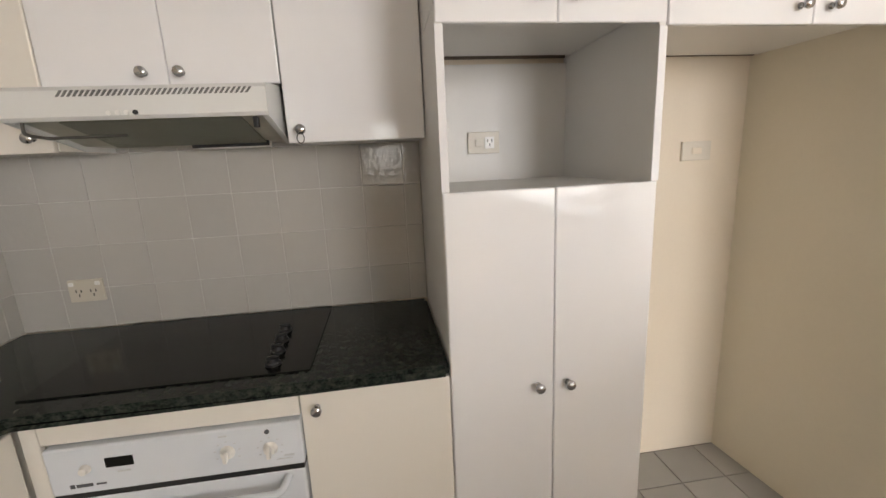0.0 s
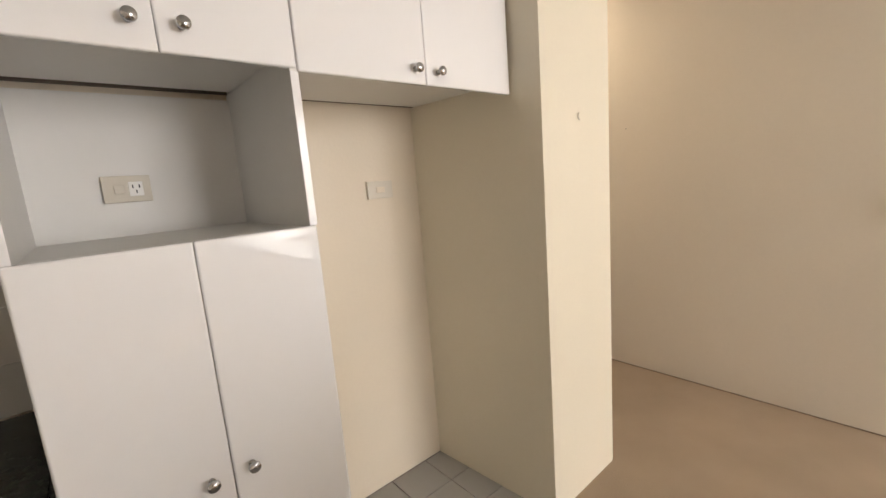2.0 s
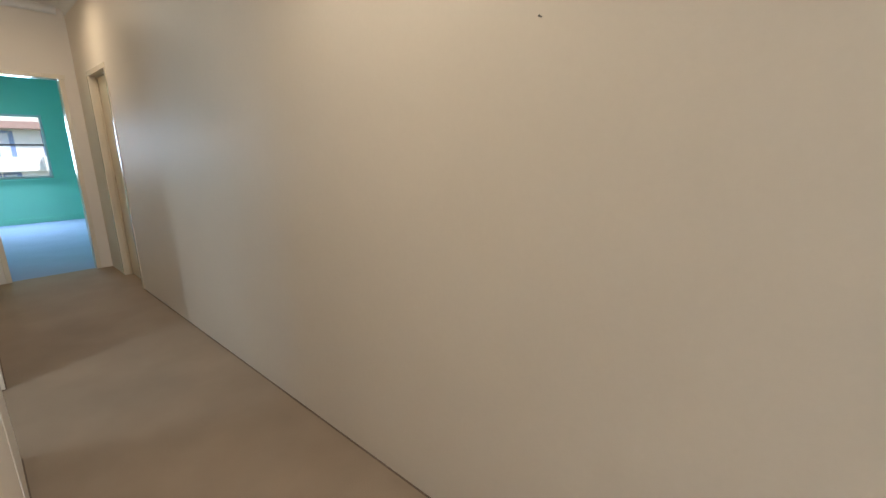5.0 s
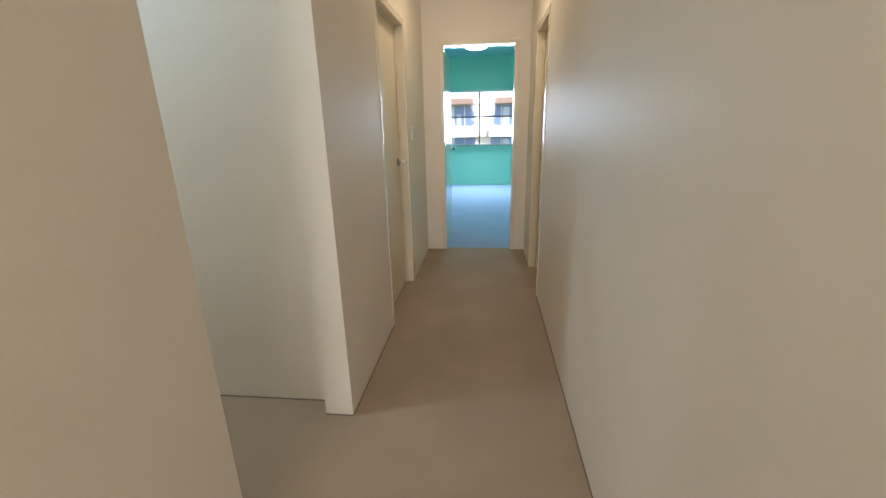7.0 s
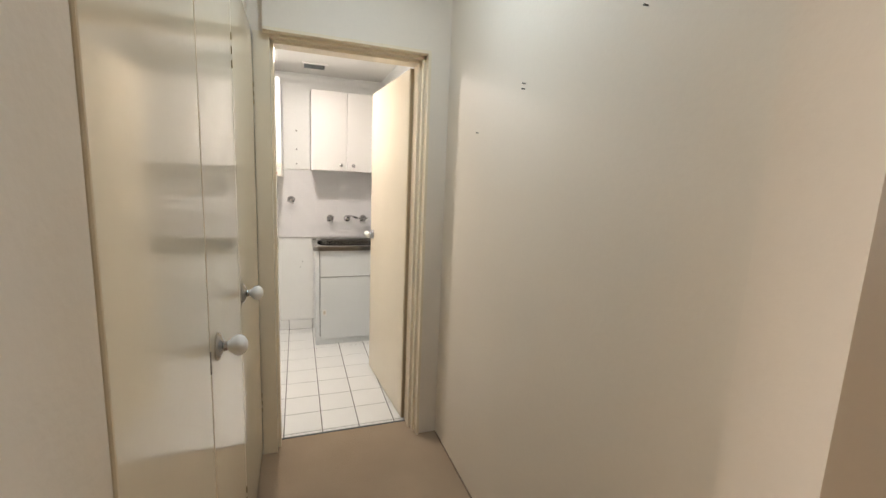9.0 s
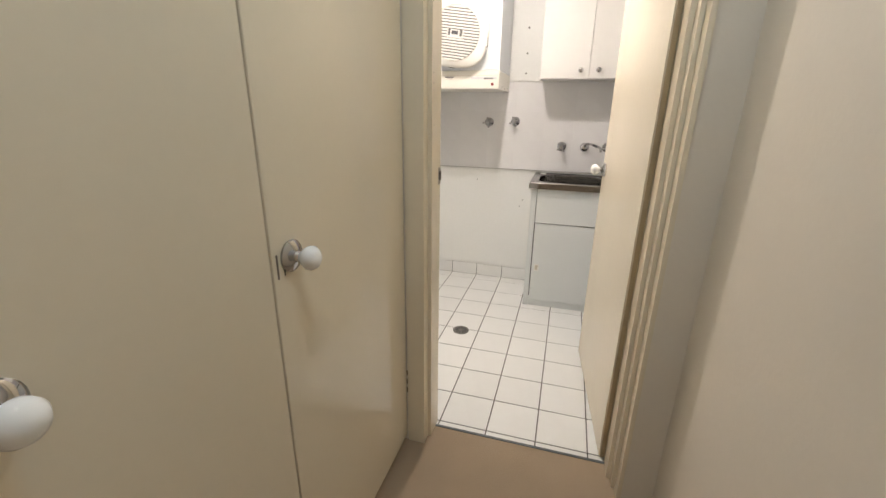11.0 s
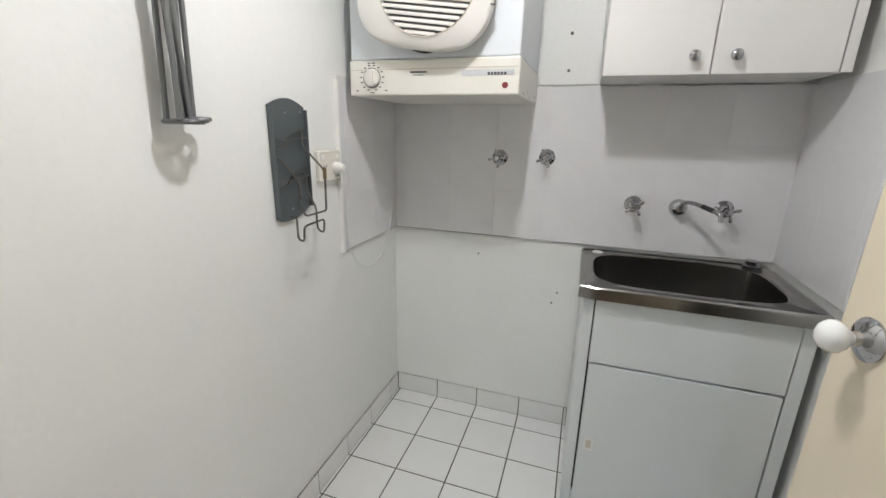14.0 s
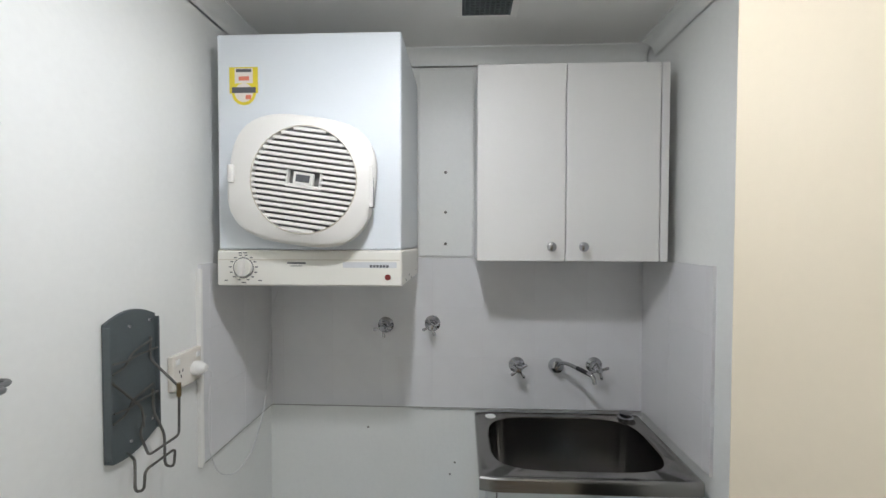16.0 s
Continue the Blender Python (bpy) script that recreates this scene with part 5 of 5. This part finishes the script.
# outlet, plug, conduit and cable
ls = thing("laundry_outlet", (-4.235, WL, 1.21), "cream power outlet with a white plug", "power outlet")
part("plate", box((-4.302, WL - 0.004, 1.165), (-4.180, WL + 0.012, 1.262), 0.003), LAMINATE_SOFT, ls)
part("switch", box((-4.205, WL + 0.011, 1.236), (-4.190, WL + 0.016, 1.250), 0.001, 1), PLASTIC, ls)
part("switch", box((-4.292, WL + 0.011, 1.236), (-4.277, WL + 0.016, 1.250), 0.001, 1), PLASTIC, ls)
for dx, dz in ((-0.007, 0.006), (0.007, 0.006), (0, -0.008)):
    part("pin_slot", box((-4.212 + dx - 0.0015, WL + 0.0115, 1.208 + dz - 0.004), (-4.212 + dx + 0.0015, WL + 0.0128, 1.208 + dz + 0.004)), BLACK, ls)
part("plug", lathe((-4.270, WL + 0.012, 1.205), (0, 1, 0), [(0.020, 0), (0.021, 0.012), (0.016, 0.024), (0.010, 0.036), (0, 0.037)], 20), PLASTIC, ls, "white round plug", True)
solo("tile_edge_trim", box((-4.318, WL - 0.006, 0.888), (-4.306, WL + 0.010, 1.492), 0.003), PLASTIC, (-4.312, WL, 0.888), "white vertical trim at the tile edge", "trim", kind="structure")
cable = [(-4.272, WL + 0.048, 1.205), (-4.285, WL + 0.055, 1.19), (-4.30, WL + 0.035, 1.10), (-4.325, WL + 0.02, 0.92), (-4.37, WL + 0.02, 0.83), (-4.45, WL + 0.03, 0.785), (-4.55, WL + 0.03, 0.80), (-4.66, WL + 0.02, 0.88), (-4.74, WL + 0.012, 1.05), (-4.765, WL + 0.012, 1.30), (-4.765, WL + 0.07, 1.45)]
solo("dryer_cable", rod(curve_points(cable, 0.06, 6), 0.0020, 8), GROUT_WHITE, (-4.4, WL, 0.8), "thin white cable hanging below the dryer", "cable", smooth=True)

# folded clothes airer hanging on the side wall
ai = thing("folded_clothes_airer", (-3.70, WL, 1.34), "folded grey metal clothes airer hung on the wall", "clothes airer")
foot = [(-3.658, WL + 0.030, 1.346), (-3.675, WL + 0.050, 1.346), (-3.703, WL + 0.030, 1.346), (-3.690, WL + 0.055, 1.349), (-3.716, WL + 0.034, 1.352), (-3.661, WL + 0.060, 1.346), (-3.689, WL + 0.042, 1.349)]
head = [(-3.701, WL + 0.030, 2.070), (-3.675, WL + 0.038, 2.070), (-3.719, WL + 0.030, 2.070), (-3.671, WL + 0.055, 2.070), (-3.755, WL + 0.025, 2.070), (-3.688, WL + 0.060, 2.070), (-3.742, WL + 0.037, 2.070)]
for f, h in zip(foot, head):
    part("leg", rod([f, h], 0.0055, 10), GREY_ROD, ai, "", True)
for f in foot[:5]:
    part("foot_ring", rod([(f[0] - 0.012 + 0.018 * math.cos(a), f[1] + 0.004 + 0.018 * math.sin(a), f[2] - 0.004) for a in [2 * math.pi * i / 18 for i in range(19)]], 0.005, 8), GREY_ROD, ai, "flattened wire foot", True)
part("hub", rod([(-3.50, WL + 0.045, 2.085), (-3.68, WL + 0.045, 2.085)], 0.012, 10), GREY_ROD, ai, "", True)
part("hanging_hook", rod(curve_points([(-3.63, WL - 0.006, 2.12), (-3.63, WL + 0.07, 2.12), (-3.63, WL + 0.078, 2.10), (-3.63, WL + 0.05, 2.068)], 0.01), 0.005, 8), WIRE, ai, "", True)

# floor drain
fd = thing("floor_drain", (-3.844, 3.288, 0), "round grey metal floor drain in the tiles", "floor drain")
part("ring", lathe((-3.844, 3.288, -0.004), (0, 0, 1), [(0.050, 0), (0.050, 0.0065), (0.042, 0.0075), (0.040, 0.0062), (0, 0.0062)], 36), DRAIN, fd, "", True)
for i in range(10):
    a = 2 * math.pi * i / 10
    c, s = math.cos(a), math.sin(a)
    part("slot", prism([(-3.844 + c * 0.014 - s * 0.003, 3.288 + s * 0.014 + c * 0.003), (-3.844 + c * 0.036 - s * 0.006, 3.288 + s * 0.036 + c * 0.006), (-3.844 + c * 0.036 + s * 0.006, 3.288 + s * 0.036 - c * 0.006), (-3.844 + c * 0.014 + s * 0.003, 3.288 + s * 0.014 - c * 0.003)], 2, -0.001, 0.0027), BLACK, fd)
for y, z in ((3.16, 0.80), (3.52, 0.66), (3.50, 0.61)):
    solo("wall_plug_hole", lathe((-4.791, y, z), (1, 0, 0), [(0.004, -0.002), (0.004, 0.0015), (0, 0.002)], 10), WIRE, (-4.79, y, z), "small dark mark in the laundry wall", "hole")

# ---- outdoors ----
solo("ground", box((-60, -60, -6.2), (60, 90, -6.0)), GRASS, (0, 0, -6), "grassy ground below the building", "ground", kind="structure")
ap = thing("apartment_building", (0, 42, -6), "white apartment building with balconies across the way", "building")
part("wall", box((-19.8, 42, -6), (20, 52, 2.6)), FACADE, ap)
part("roof", box((-20.2, 41.0, 2.6), (20.4, 52.4, 3.12), 0.05, 1), BRICK, ap, "red-brown roof band")
for lv in range(3):
    z = -4.85 + 2.75 * lv
    for i in range(12):
        x = -19.85 + 3.3 * i
        w = part("window", box((x, 41.93, z + 0.1), (x + 1.9, 42.02, z + 1.86), 0.02, 1), FAR_GLASS, ap, "window with blue shade put into its colour")
        part("window_bar", box((x + 0.92, 41.90, z + 0.1), (x + 0.98, 41.93, z + 1.86)), FACADE, w)
        part("curtain", box((x + (0.25 if i % 3 else 1.1), 41.91, z + 0.1), (x + (0.6 if i % 3 else 1.65), 41.93, z + (1.1 if i % 2 else 1.7))), FAR_PALE, w, "pale curtain")
        part("balcony", box((x - 0.2, 41.1, z - 0.85), (x + 2.1, 42.0, z + 0.12), 0.03, 1), FACADE, ap, "white balcony parapet")
    part("floor_band", box((-19.8, 41.6, z - 0.85), (20, 42.0, z - 0.35), 0.03, 1), FACADE, ap, "white floor slab band")

# ---- tiles ----
solo("splashback_bed", boxes(((-4.33, 1.6705, 0.872), (-2.906, 1.68, 1.62)), ((-4.33, -0.4, 0.872), (-4.3265, 1.6705, 1.62))), GROUT_PALE, (-3.6, 1.67, 0.872), "pale grout bed behind the kitchen tiles", "grout", kind="structure")
solo("skirting_bed", boxes(((-4.791, 2.749, 0), (-4.7868, 3.618, 0.096)), ((-4.7868, 2.749, 0), (-3.02, 2.7532, 0.096))), GROUT, (-4.7, 2.8, 0), "dark grout bed behind the skirting tiles", "grout", kind="structure")
solo("laundry_tile_bed", boxes(((-4.791, 2.749, 0.893), (-4.7814, 4.276, 1.505)), ((-4.783, 2.749, 0.893), (-4.318, 2.7586, 1.505)), ((-4.783, 4.2664, 0.893), (-4.322, 4.276, 1.505))), GROUT_WHITE, (-4.7, 3.5, 0.893), "white grout bed behind the laundry tiles", "grout", kind="structure")
solo("tile_band_edge", boxes(((-4.791, 2.757, 0.8895), (-4.7805, 4.268, 0.8935)), ((-4.7805, 2.749, 0.8905), (-4.318, 2.7590, 0.8935))), EDGE_LINE, (-4.78, 3.5, 0.89), "thin grey line under the tiled band", "trim", kind="structure")
tiles(floor_laundry, 2, -0.006, 1, -4.791, -3.01, 2.749, 4.276, 0.2065, 0.2095, -3.661, 3.394, 0.005, FLOOR_TILE)
tiles(wall_lb, 0, -4.791, 1, 2.755, 4.27, 0.895, 1.505, 0.2065, 0.2025, 3.427, 0.8975, 0.0008, WALL_TILE, 0.010, 0.0005)
tiles(wall_lb, 0, -4.791, 1, 2.755, 3.618, 0.0, 0.098, 0.2095, 0.2, 3.394, 0.2, 0.004, FLOOR_TILE)
tiles(wall_ll, 1, 2.749, 1, -4.785, -4.318, 0.895, 1.505, 0.2065, 0.2025, -4.36, 0.8975, 0.0008, WALL_TILE, 0.010, 0.0005)
tiles(wall_ll, 1, 2.749, 1, -4.785, -3.02, 0.0, 0.098, 0.2065, 0.2, -3.661, 0.2, 0.004, FLOOR_TILE)
tiles(wall_lr, 1, 4.276, -1, -4.785, -4.322, 0.895, 1.505, 0.2065, 0.2025, -4.36, 0.8975, 0.0008, WALL_TILE, 0.010, 0.0005)
tiles(floor_kitchen, 2, -0.006, 1, -4.33, -1.525, -0.9, 1.68, 0.205, 0.200, -1.668, 1.478, 0.004, GREY_TILE)
wk = bpy.data.objects["wall_kitchen"]
tiles(wk, 1, 1.6705, -1, -4.33, -2.906, 0.872, 1.62, 0.1515, 0.1515, -3.575, 1.0155, 0.0022, KITCHEN_TILE, 0.0025)
tiles(bpy.data.objects["wall_kitchen_west"], 0, -4.33, 1, -0.4, 1.668, 0.872, 1.62, 0.1515, 0.1515, 1.61, 1.0155, 0.0022, KITCHEN_TILE, 0.006)
